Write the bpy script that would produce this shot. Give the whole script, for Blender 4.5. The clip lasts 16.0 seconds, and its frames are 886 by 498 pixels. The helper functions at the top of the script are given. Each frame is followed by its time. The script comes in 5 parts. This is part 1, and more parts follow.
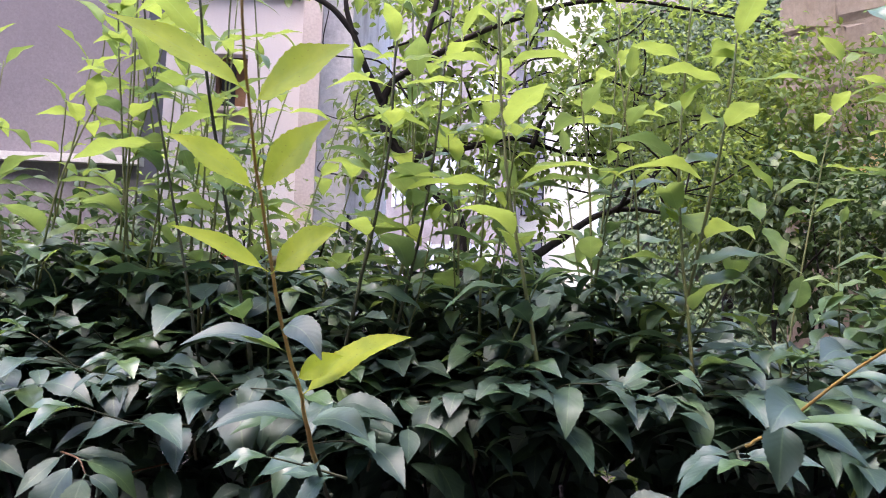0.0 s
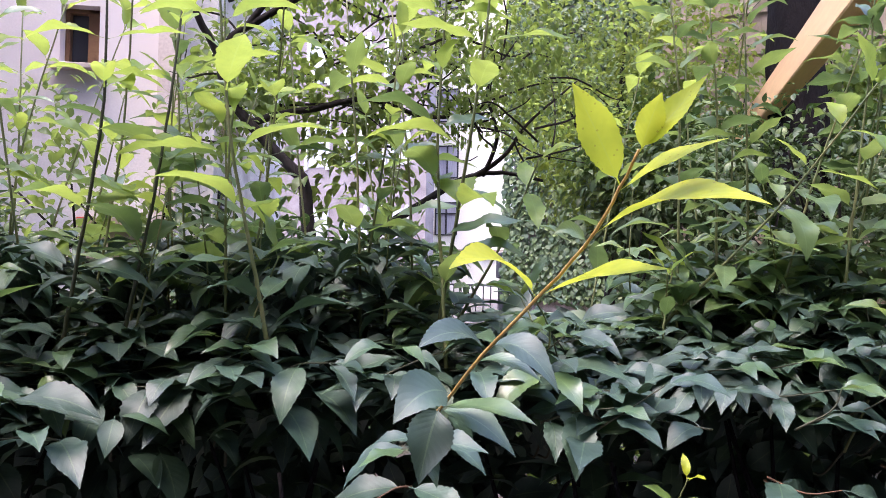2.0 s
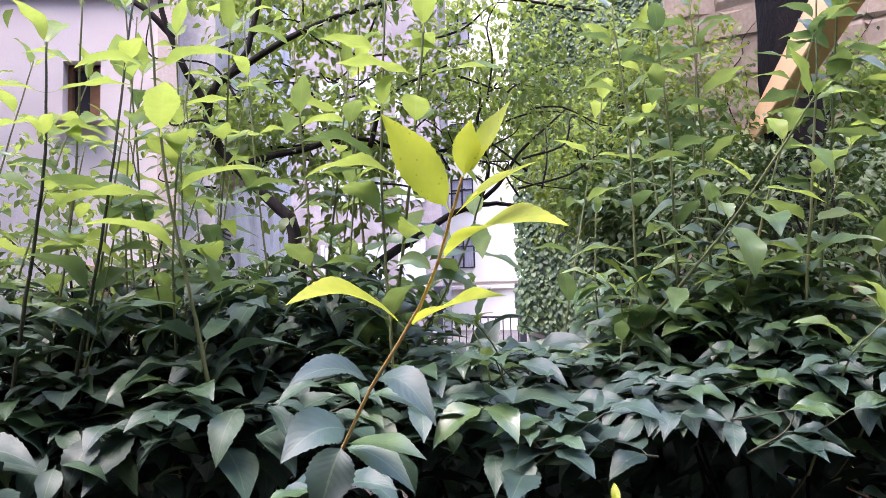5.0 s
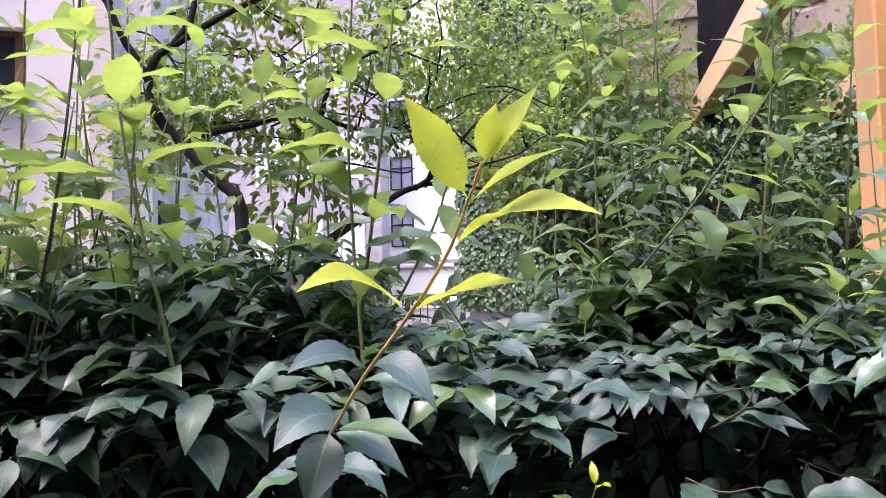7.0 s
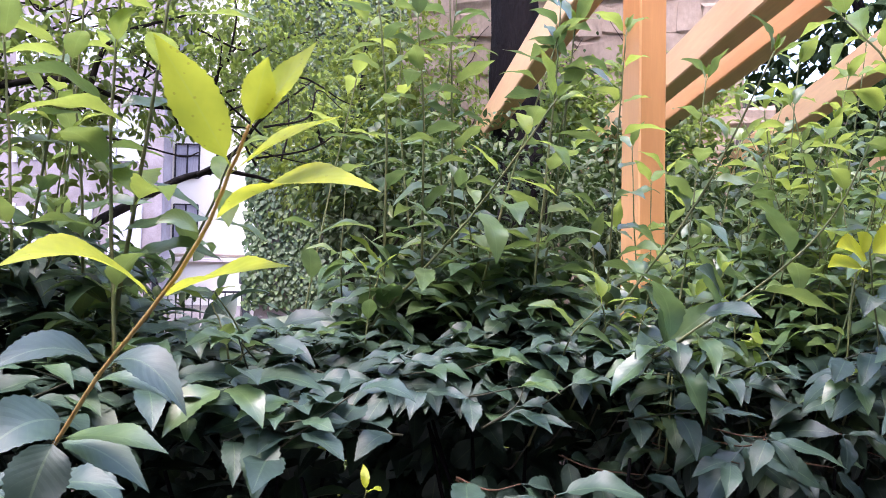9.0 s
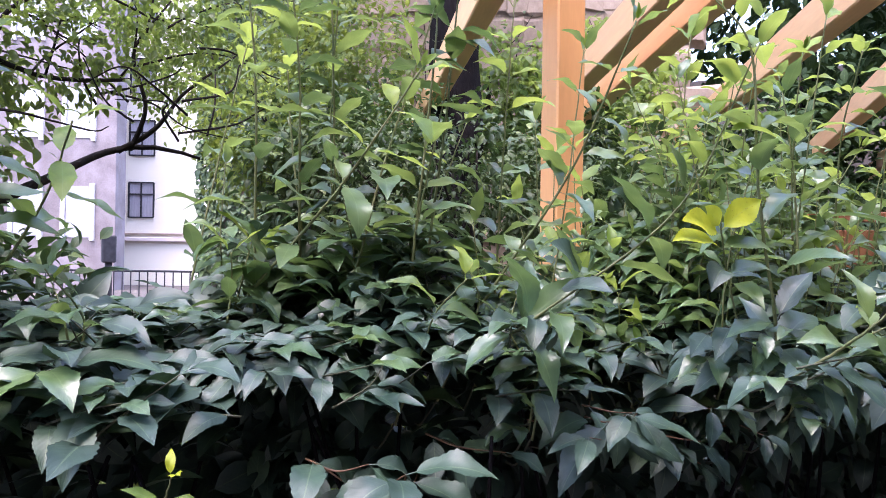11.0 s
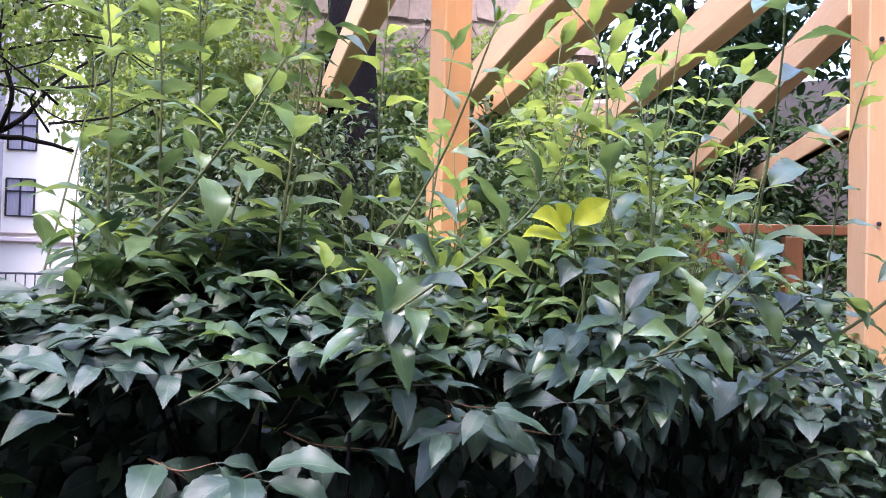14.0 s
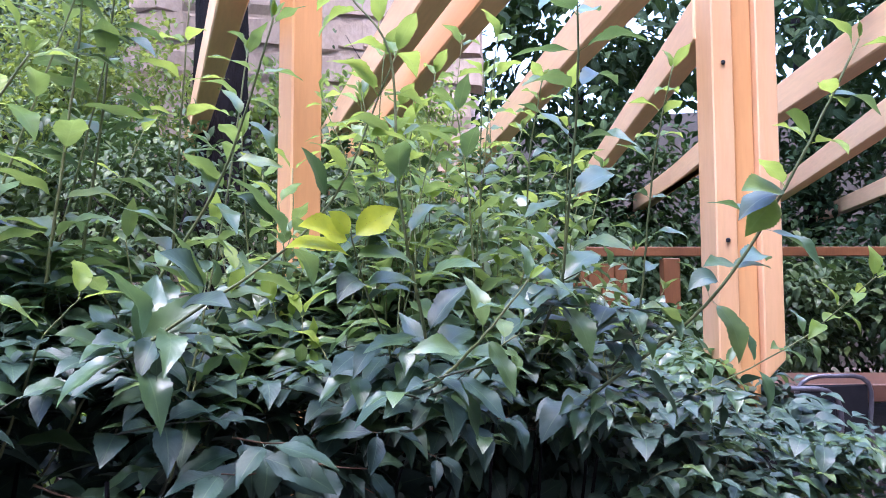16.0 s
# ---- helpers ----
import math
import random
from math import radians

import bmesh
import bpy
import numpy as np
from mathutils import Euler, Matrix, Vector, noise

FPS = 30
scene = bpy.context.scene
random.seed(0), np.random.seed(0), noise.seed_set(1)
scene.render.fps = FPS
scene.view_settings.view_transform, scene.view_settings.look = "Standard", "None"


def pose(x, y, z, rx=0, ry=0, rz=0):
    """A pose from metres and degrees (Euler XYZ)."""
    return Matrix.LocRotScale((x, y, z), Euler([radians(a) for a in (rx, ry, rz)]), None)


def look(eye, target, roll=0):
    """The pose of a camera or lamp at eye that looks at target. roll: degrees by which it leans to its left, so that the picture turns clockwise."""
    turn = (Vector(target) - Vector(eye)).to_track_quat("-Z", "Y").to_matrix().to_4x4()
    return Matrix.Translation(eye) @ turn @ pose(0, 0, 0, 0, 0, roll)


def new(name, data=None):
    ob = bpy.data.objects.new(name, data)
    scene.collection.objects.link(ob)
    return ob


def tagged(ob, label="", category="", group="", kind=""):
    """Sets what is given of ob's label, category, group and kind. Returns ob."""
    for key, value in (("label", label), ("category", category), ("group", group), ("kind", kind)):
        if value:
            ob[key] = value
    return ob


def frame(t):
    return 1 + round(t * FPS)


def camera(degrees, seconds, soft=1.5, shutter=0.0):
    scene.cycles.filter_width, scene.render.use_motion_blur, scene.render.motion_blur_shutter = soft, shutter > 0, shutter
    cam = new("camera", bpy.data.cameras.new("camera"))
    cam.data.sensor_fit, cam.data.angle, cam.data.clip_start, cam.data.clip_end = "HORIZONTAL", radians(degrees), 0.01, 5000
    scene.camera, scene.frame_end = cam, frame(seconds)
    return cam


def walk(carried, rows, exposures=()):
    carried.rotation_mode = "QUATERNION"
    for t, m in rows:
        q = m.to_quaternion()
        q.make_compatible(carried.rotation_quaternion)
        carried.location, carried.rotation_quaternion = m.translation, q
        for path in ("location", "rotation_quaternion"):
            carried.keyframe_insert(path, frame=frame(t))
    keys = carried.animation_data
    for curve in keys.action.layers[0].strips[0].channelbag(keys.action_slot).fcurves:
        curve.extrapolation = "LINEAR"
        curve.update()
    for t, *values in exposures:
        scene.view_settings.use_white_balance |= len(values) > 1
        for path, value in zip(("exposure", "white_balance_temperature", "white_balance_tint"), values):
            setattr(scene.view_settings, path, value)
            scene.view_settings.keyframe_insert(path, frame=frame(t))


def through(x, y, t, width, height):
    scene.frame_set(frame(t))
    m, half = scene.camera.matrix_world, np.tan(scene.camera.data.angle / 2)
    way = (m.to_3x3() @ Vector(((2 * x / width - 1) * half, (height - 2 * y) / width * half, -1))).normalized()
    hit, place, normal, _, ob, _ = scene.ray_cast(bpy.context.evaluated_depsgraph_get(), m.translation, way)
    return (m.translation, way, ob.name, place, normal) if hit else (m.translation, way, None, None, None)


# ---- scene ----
cam = camera(64.0, 16.0, soft=0.5, shutter=0.2)
PATH = [
    (0, (0.005, 0.026, 1.345), (0.041, 2.02, 1.486), 2.2),
    (0.5, (0.088, 0.025, 1.358), (0.198, 2.02, 1.43), 2.6),
    (1, (0.187, 0.053, 1.367), (0.365, 2.044, 1.417), 2.2),
    (1.5, (0.252, 0.072, 1.368), (0.478, 2.059, 1.428), 1.3),
    (2, (0.303, 0.089, 1.369), (0.559, 2.072, 1.413), 1.2),
    (2.5, (0.329, 0.093, 1.371), (0.569, 2.078, 1.423), 0.6),
    (3, (0.35, 0.088, 1.374), (0.581, 2.074, 1.439), 0.1),
    (3.5, (0.369, 0.079, 1.374), (0.587, 2.065, 1.475), -0.2),
    (4, (0.394, 0.076, 1.376), (0.606, 2.06, 1.509), -0.7),
    (4.2, (0.407, 0.079, 1.375), (0.617, 2.064, 1.51), -0.8),
    (6.3, (0.433, 0.074, 1.362), (0.642, 2.058, 1.503), -2.8),
    (6.5, (0.407, 0.087, 1.373), (0.682, 2.065, 1.481), -2.5),
    (7, (0.377, 0.091, 1.375), (0.746, 2.056, 1.448), -1.4),
    (7.5, (0.367, 0.1, 1.378), (0.897, 2.028, 1.446), -0.9),
    (8, (0.359, 0.106, 1.376), (1.023, 1.991, 1.449), -0.4),
    (8.5, (0.357, 0.118, 1.375), (1.174, 1.942, 1.453), 0.6),
    (9, (0.403, 0.135, 1.366), (1.323, 1.909, 1.44), 1.1),
    (9.5, (0.461, 0.127, 1.371), (1.379, 1.903, 1.427), 1.0),
    (10, (0.51, 0.106, 1.37), (1.45, 1.87, 1.416), 1.0),
    (10.2, (0.526, 0.098, 1.37), (1.475, 1.858, 1.398), 0.9),
    (12.3, (0.581, 0.073, 1.353), (1.687, 1.739, 1.381), 1.2),
    (12.5, (0.581, 0.069, 1.355), (1.699, 1.727, 1.381), 1.1),
    (13, (0.595, 0.068, 1.348), (1.753, 1.698, 1.382), 1.4),
    (13.5, (0.604, 0.065, 1.348), (1.781, 1.681, 1.384), 1.5),
    (14, (0.625, 0.048, 1.348), (1.852, 1.627, 1.388), 1.6),
    (14.5, (0.658, 0.028, 1.349), (1.939, 1.561, 1.422), 1.3),
    (15, (0.707, 0.006, 1.344), (2.012, 1.519, 1.44), 0.9),
    (15.5, (0.779, -0.001, 1.334), (2.144, 1.457, 1.445), 1.3),
    (16, (0.827, 0.003, 1.328), (2.241, 1.411, 1.461), -0.1),
]
EXPOSURE = 3.28
walk(cam, [(t, look(eye, target, roll)) for t, eye, target, roll in PATH], [(0.0, EXPOSURE - 0.15, 6600, 23), (1.0, EXPOSURE - 0.03, 6550, 25), (6.5, EXPOSURE - 0.01, 6400, 28), (9.0, EXPOSURE - 0.01, 6300, 29), (13.0, EXPOSURE + 0.1, 6150, 29), (15.0, EXPOSURE + 0.15, 5900, 30), (16.0, EXPOSURE + 0.15, 5600, 28)])

# ---- light ----
world = bpy.data.worlds.new("sky")
scene.world = world
world.use_nodes = True
wn = world.node_tree.nodes
wl = world.node_tree.links
sky = wn.new("ShaderNodeTexSky")
sky.sky_type = 'NISHITA'
sky.sun_disc = False
sky.sun_elevation = radians(67)
sky.sun_rotation = radians(222)
sky.air_density = 1.0
sky.dust_density = 1.5
sky.ozone_density = 0.6
wl.new(sky.outputs["Color"], wn["Background"].inputs["Color"])
wn["Background"].inputs["Strength"].default_value = 0.15
sun = new("sun", bpy.data.lights.new("sun", 'SUN'))
sun.data.energy = 0.75
sun.data.angle = radians(45)
sun.data.color = (1.0, 0.94, 0.84)
sun.matrix_world = look((-1.7, -1.9, 6.0), (0.0, 0.0, 0.0))

# ---- materials ----


def mat_base(name):
    m = bpy.data.materials.new(name)
    m.use_nodes = True
    return m, m.node_tree.nodes, m.node_tree.links, m.node_tree.nodes["Principled BSDF"]


def noise_node(n, l, scale, detail=4, coord=None, rough=0.6):
    t = n.new("ShaderNodeTexNoise")
    t.inputs["Scale"].default_value = scale
    t.inputs["Detail"].default_value = detail
    t.inputs["Roughness"].default_value = rough
    if coord is not None:
        l.new(coord, t.inputs["Vector"])
    return t


def ramp(n, l, fac, stops):
    r = n.new("ShaderNodeValToRGB")
    while len(r.color_ramp.elements) < len(stops):
        r.color_ramp.elements.new(0.5)
    for e, (p, c) in zip(r.color_ramp.elements, stops):
        e.position, e.color = p, (*c, 1)
    l.new(fac, r.inputs["Fac"])
    return r


def math_node(n, l, op, a, b=None, clamp=False):
    m = n.new("ShaderNodeMath")
    m.operation = op
    m.use_clamp = clamp
    for i, v in enumerate((a, b)):
        if v is None:
            continue
        if isinstance(v, (int, float)):
            m.inputs[i].default_value = v
        else:
            l.new(v, m.inputs[i])
    return m.outputs[0]


def mix_rgb(n, l, fac, a, b, blend='MIX'):
    m = n.new("ShaderNodeMix")
    m.data_type = 'RGBA'
    m.blend_type = blend
    for sock, v in ((m.inputs[0], fac), (m.inputs[6], a), (m.inputs[7], b)):
        if isinstance(v, (int, float)):
            sock.default_value = v
        elif isinstance(v, tuple):
            sock.default_value = (*v, 1)
        else:
            l.new(v, sock)
    return m.outputs[2]


def leaf_material(name, stops, rough=0.42, through=0.35, through_tint=(0.45, 0.6, 0.06), spec=0.5, spots=0.0):
    """A leaf: hue by chance leaf by leaf, pale ribs, matte-waxy, with light coming through."""
    m, n, l, p = mat_base(name)
    info = n.new("ShaderNodeObjectInfo")
    geo = n.new("ShaderNodeNewGeometry")
    pick = math_node(n, l, 'FRACT', math_node(n, l, 'ADD', info.outputs["Random"], geo.outputs["Random Per Island"]))
    col = ramp(n, l, pick, stops).outputs[0]
    uv = n.new("ShaderNodeUVMap")
    sep = n.new("ShaderNodeSeparateXYZ")
    l.new(uv.outputs[0], sep.inputs[0])
    side = math_node(n, l, 'ABSOLUTE', math_node(n, l, 'SUBTRACT', sep.outputs[0], 0.5))
    rib = math_node(n, l, 'LESS_THAN', side, 0.022)
    phase = math_node(n, l, 'SUBTRACT', math_node(n, l, 'MULTIPLY', sep.outputs[1], 9.0), math_node(n, l, 'MULTIPLY', side, 5.0))
    wave = math_node(n, l, 'ABSOLUTE', math_node(n, l, 'SUBTRACT', math_node(n, l, 'FRACT', phase), 0.5))
    vein = math_node(n, l, 'LESS_THAN', wave, 0.035)
    geo_pos = geo.outputs["Position"]
    blot = noise_node(n, l, 45, 3, geo_pos)
    lum = ramp(n, l, blot.outputs["Fac"], [(0.3, (0.70, 0.76, 0.72)), (0.7, (1.16, 1.10, 1.0))]).outputs[0]
    col = mix_rgb(n, l, 1.0, col, lum, 'MULTIPLY')
    pale = mix_rgb(n, l, 0.22, col, (0.25, 0.36, 0.16))
    col2 = mix_rgb(n, l, math_node(n, l, 'MULTIPLY', math_node(n, l, 'ADD', rib, math_node(n, l, 'MULTIPLY', vein, 0.25)), 0.8, True), col, pale)
    if spots:
        sp = n.new("ShaderNodeTexVoronoi")
        sp.inputs["Scale"].default_value = 160
        l.new(geo_pos, sp.inputs["Vector"])
        dot = math_node(n, l, 'MULTIPLY', math_node(n, l, 'LESS_THAN', sp.outputs["Distance"], 0.12), spots)
        col2 = mix_rgb(n, l, dot, col2, (0.12, 0.07, 0.02))
    l.new(col2, p.inputs["Base Color"])
    p.inputs["Roughness"].default_value = rough
    p.inputs["Specular IOR Level"].default_value = spec
    bump = n.new("ShaderNodeBump")
    bump.inputs["Strength"].default_value = 0.22
    bump.inputs["Distance"].default_value = 0.0008
    fine = noise_node(n, l, 140, 2, geo_pos)
    hgt = math_node(n, l, 'SUBTRACT', math_node(n, l, 'ADD', math_node(n, l, 'MULTIPLY', wave, 1.2), math_node(n, l, 'MULTIPLY', fine.outputs["Fac"], 0.6)), math_node(n, l, 'MULTIPLY', rib, 0.6))
    l.new(hgt, bump.inputs["Height"])
    l.new(bump.outputs[0], p.inputs["Normal"])
    tr = n.new("ShaderNodeBsdfTranslucent")
    l.new(mix_rgb(n, l, 0.6, col2, through_tint), tr.inputs["Color"])
    mixs = n.new("ShaderNodeMixShader")
    mixs.inputs[0].default_value = through
    l.new(p.outputs[0], mixs.inputs[1])
    l.new(tr.outputs[0], mixs.inputs[2])
    l.new(mixs.outputs[0], n["Material Output"].inputs["Surface"])
    return m


def plain_material(name, a, b, scale=6.0, rough=0.7, bump=0.2, bump_scale=60.0, metal=0.0, stretch=(1, 1, 1), dist=0.004, stain=None, spec=0.5, grain=(0.8, 1.1)):
    m, n, l, p = mat_base(name)
    tc = n.new("ShaderNodeTexCoord")
    mp = n.new("ShaderNodeMapping")
    mp.inputs["Scale"].default_value = stretch
    l.new(tc.outputs["Object"], mp.inputs["Vector"])
    big = noise_node(n, l, scale, 5, mp.outputs[0])
    fine = noise_node(n, l, bump_scale, 4, mp.outputs[0])
    col = ramp(n, l, big.outputs["Fac"], [(0.3, a), (0.7, b)]).outputs[0]
    speck = ramp(n, l, fine.outputs["Fac"], [(0.25, (grain[0],) * 3), (0.75, (grain[1],) * 3)]).outputs[0]
    col = mix_rgb(n, l, 1.0, col, speck, 'MULTIPLY')
    if stain:
        st = noise_node(n, l, scale * 0.35, 6, tc.outputs["Object"])
        msk = ramp(n, l, st.outputs["Fac"], [(0.52, (0, 0, 0)), (0.68, (1, 1, 1))]).outputs[0]
        col = mix_rgb(n, l, msk, col, stain)
    l.new(col, p.inputs["Base Color"])
    p.inputs["Roughness"].default_value = rough
    p.inputs["Metallic"].default_value = metal
    p.inputs["Specular IOR Level"].default_value = spec
    bp = n.new("ShaderNodeBump")
    bp.inputs["Strength"].default_value = bump
    bp.inputs["Distance"].default_value = dist
    l.new(fine.outputs["Fac"], bp.inputs["Height"])
    l.new(bp.outputs[0], p.inputs["Normal"])
    return m


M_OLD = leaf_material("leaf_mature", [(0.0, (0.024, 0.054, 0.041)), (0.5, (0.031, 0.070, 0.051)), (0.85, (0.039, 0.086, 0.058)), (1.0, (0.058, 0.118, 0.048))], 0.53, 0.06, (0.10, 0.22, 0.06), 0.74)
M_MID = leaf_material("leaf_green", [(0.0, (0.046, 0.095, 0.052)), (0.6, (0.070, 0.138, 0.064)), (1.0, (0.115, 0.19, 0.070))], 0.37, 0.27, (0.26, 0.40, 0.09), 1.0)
M_LIME = leaf_material("leaf_light_green", [(0.0, (0.070, 0.130, 0.052)), (0.6, (0.107, 0.18, 0.062)), (1.0, (0.16, 0.23, 0.070))], 0.42, 0.34, (0.38, 0.52, 0.11), 0.95)
M_NEW = leaf_material("leaf_young", [(0.0, (0.12, 0.21, 0.04)), (0.6, (0.18, 0.28, 0.05)), (1.0, (0.26, 0.35, 0.055))], 0.46, 0.45, (0.51, 0.62, 0.12), 0.45, 0.5)
# young yellow-green leaf, base colour raised for the glow of light from behind
M_SPRING_LIT = leaf_material("leaf_spring_backlit", [(0.0, (0.34, 0.42, 0.045)), (1.0, (0.45, 0.51, 0.055))], 0.5, 0.55, (0.72, 0.80, 0.10), 0.25, 0.6)
M_YEL = leaf_material("leaf_yellow", [(0.0, (0.36, 0.42, 0.03)), (1.0, (0.46, 0.50, 0.04))], 0.45, 0.42, (0.75, 0.80, 0.08), 0.4, 0.6)
M_FAR = leaf_material("leaf_far", [(0.0, (0.040, 0.078, 0.034)), (0.6, (0.072, 0.125, 0.046)), (1.0, (0.14, 0.20, 0.065))], 0.40, 0.52, (0.44, 0.58, 0.11), 0.5)
M_FERN = leaf_material("leaf_fern", [(0.0, (0.048, 0.092, 0.032)), (0.6, (0.082, 0.142, 0.042)), (1.0, (0.16, 0.22, 0.055))], 0.5, 0.38, (0.46, 0.56, 0.08), 0.4)
M_IVY = leaf_material("leaf_ivy", [(0.0, (0.030, 0.058, 0.028)), (0.7, (0.058, 0.098, 0.038)), (1.0, (0.11, 0.155, 0.05))], 0.50, 0.15, (0.12, 0.25, 0.05), 0.4)
# darker, duller copy of the ivy leaf: shade behind the pergola as colour
M_TREE_SHADED = leaf_material("leaf_shaded_tree", [(0.0, (0.020, 0.042, 0.024)), (0.7, (0.034, 0.066, 0.030)), (1.0, (0.06, 0.10, 0.04))], 0.72, 0.12, (0.12, 0.25, 0.05), 0.18)
M_STEM = plain_material("green_stem", (0.11, 0.145, 0.05), (0.17, 0.165, 0.065), 18, 0.6, 0.3, 120)
M_STEM_RED = plain_material("reddish_stem", (0.36, 0.20, 0.055), (0.47, 0.30, 0.08), 25, 0.55, 0.3, 120)
M_STEM_DARK = plain_material("old_stem", (0.030, 0.034, 0.018), (0.055, 0.06, 0.028), 18, 0.7, 0.4, 100)
M_TWIG = plain_material("reddish_twig", (0.10, 0.055, 0.03), (0.17, 0.085, 0.045), 18, 0.7, 0.4, 100)
M_BARK = plain_material("bark", (0.014, 0.011, 0.012), (0.034, 0.027, 0.026), 9, 0.9, 0.9, 45, stretch=(1, 1, 0.35), dist=0.012, spec=0.2)
M_BARK_DARK = plain_material("dark_bark", (0.006, 0.0055, 0.007), (0.016, 0.014, 0.016), 7, 0.95, 0.9, 40, stretch=(1, 1, 0.3), dist=0.02, spec=0.1)
M_TIMBER = plain_material("orange_stained_timber", (0.60, 0.295, 0.11), (0.69, 0.37, 0.155), 5, 0.5, 0.08, 70, stretch=(1, 1, 0.12), dist=0.002, grain=(0.93, 1.04))
M_TIMBER_B = plain_material("orange_beam_timber", (0.82, 0.47, 0.245), (0.90, 0.58, 0.30), 5, 0.5, 0.08, 70, stretch=(0.12, 1, 1), dist=0.002, grain=(0.92, 1.05))
M_TIMBER_PALE = plain_material("pale_timber", (0.64, 0.35, 0.15), (0.72, 0.43, 0.24), 5, 0.5, 0.08, 70, stretch=(1, 1, 0.12), dist=0.002, grain=(0.93, 1.04))
# orange timber of rail and boards, darkened to carry the shade under the pergola
M_TIMBER_SHADED = plain_material("shaded_timber", (0.12, 0.045, 0.016), (0.19, 0.075, 0.026), 6, 0.5, 0.15, 80, stretch=(1, 1, 0.15), dist=0.002)
M_TABLE = plain_material("red_brown_board", (0.085, 0.038, 0.025), (0.13, 0.062, 0.042), 6, 0.45, 0.15, 80, stretch=(0.15, 1, 1), dist=0.002)
M_STEEL = plain_material("grey_tube", (0.16, 0.15, 0.18), (0.24, 0.23, 0.27), 12, 0.35, 0.05, 90, metal=0.6)
M_GREY = plain_material("grey_render", (0.19, 0.168, 0.195), (0.25, 0.222, 0.25), 1.2, 0.9, 0.3, 90, stain=(0.165, 0.145, 0.165))
M_WHITE = plain_material("white_render", (0.72, 0.67, 0.67), (0.80, 0.76, 0.76), 1.0, 0.9, 0.3, 80, stain=(0.64, 0.58, 0.58))
M_CREAM = plain_material("cream_render", (0.58, 0.53, 0.45), (0.65, 0.60, 0.52), 0.5, 0.9, 0.2, 30, stain=(0.53, 0.47, 0.39))
M_PINK = plain_material("stone_trim", (0.48, 0.40, 0.38), (0.60, 0.52, 0.50), 2, 0.85, 0.4, 60)
M_PLINTH = plain_material("rough_plinth", (0.20, 0.16, 0.155), (0.34, 0.28, 0.27), 8, 0.95, 0.8, 40, dist=0.01)
M_SIDE = plain_material("pale_side_render", (0.66, 0.61, 0.605), (0.76, 0.71, 0.705), 5, 0.95, 0.6, 40, dist=0.006, stain=(0.42, 0.37, 0.36))
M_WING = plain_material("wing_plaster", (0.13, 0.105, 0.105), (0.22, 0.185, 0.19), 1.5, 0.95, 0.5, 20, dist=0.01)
M_CURTAIN = plain_material("curtained_pane", (0.24, 0.23, 0.27), (0.36, 0.34, 0.38), 4, 0.25, 0.05, 30, stretch=(4, 4, 0.4))
M_STONE = plain_material("pink_stone", (0.26, 0.20, 0.165), (0.40, 0.32, 0.265), 2.5, 0.9, 0.6, 30, dist=0.008)
M_FRAME = plain_material("window_frame", (0.55, 0.52, 0.52), (0.68, 0.65, 0.65), 6, 0.5, 0.1, 90)
M_WOODWIN = plain_material("brown_window", (0.14, 0.07, 0.035), (0.22, 0.12, 0.06), 8, 0.5, 0.2, 80)
M_GROUND = plain_material("reddish_soil", (0.060, 0.046, 0.042), (0.115, 0.090, 0.082), 3, 0.95, 0.9, 40, dist=0.02, stain=(0.06, 0.07, 0.03))
# dark surface of the two added walls
M_UNSEEN = plain_material("dark_added_wall", (0.05, 0.045, 0.04), (0.09, 0.075, 0.065), 3, 0.9, 0.4, 40)
M_DARK = plain_material("dark_metal", (0.012, 0.012, 0.016), (0.025, 0.025, 0.03), 8, 0.6, 0.1, 60, spec=0.2)
M_RED = plain_material("red_plastic", (0.62, 0.04, 0.02), (0.70, 0.06, 0.03), 8, 0.4, 0.05, 60)


def glass_material(name, tint):
    m, n, l, p = mat_base(name)
    p.inputs["Base Color"].default_value = (*tint, 1)
    p.inputs["Roughness"].default_value = 0.04
    p.inputs["IOR"].default_value = 1.5
    p.inputs["Specular IOR Level"].default_value = 0.7
    wob = noise_node(n, l, 3.0, 2)
    bp = n.new("ShaderNodeBump")
    bp.inputs["Strength"].default_value = 0.04
    l.new(wob.outputs["Fac"], bp.inputs["Height"])
    l.new(bp.outputs[0], p.inputs["Normal"])
    return m


M_GLASS = glass_material("window_glass", (0.035, 0.04, 0.05))

# ---- builders ----
rng = random.Random(7)


def mesh_from(name, verts, faces, material, uvs=None, smooth=True):
    me = bpy.data.meshes.new(name)
    me.from_pydata([tuple(v) for v in verts], [], faces)
    if uvs is not None:
        lay = me.uv_layers.new(name="UVMap")
        loops = np.empty(len(me.loops), dtype=np.int32)
        me.loops.foreach_get("vertex_index", loops)
        lay.data.foreach_set("uv", np.asarray(uvs, dtype=np.float32)[loops].ravel())
    if smooth:
        me.polygons.foreach_set("use_smooth", [True] * len(me.polygons))
    me.materials.append(material)
    me.update()
    return me


def place(ob, parent):
    """Makes ob, which stands in world coordinates, a part of parent (an Empty or a mesh)."""
    ob.parent = parent
    base = Matrix.Translation(parent.location) if parent.parent is None else Matrix.Identity(4)
    ob.matrix_parent_inverse = base.inverted()
    return ob


def thing(name, at, label, category, group="", kind=""):
    e = new(name)
    e.empty_display_size = 0.1
    e.location = at
    return tagged(e, label, category, group, kind)


def part(name, me, parent, label=""):
    return tagged(place(new(name, me), parent), label)


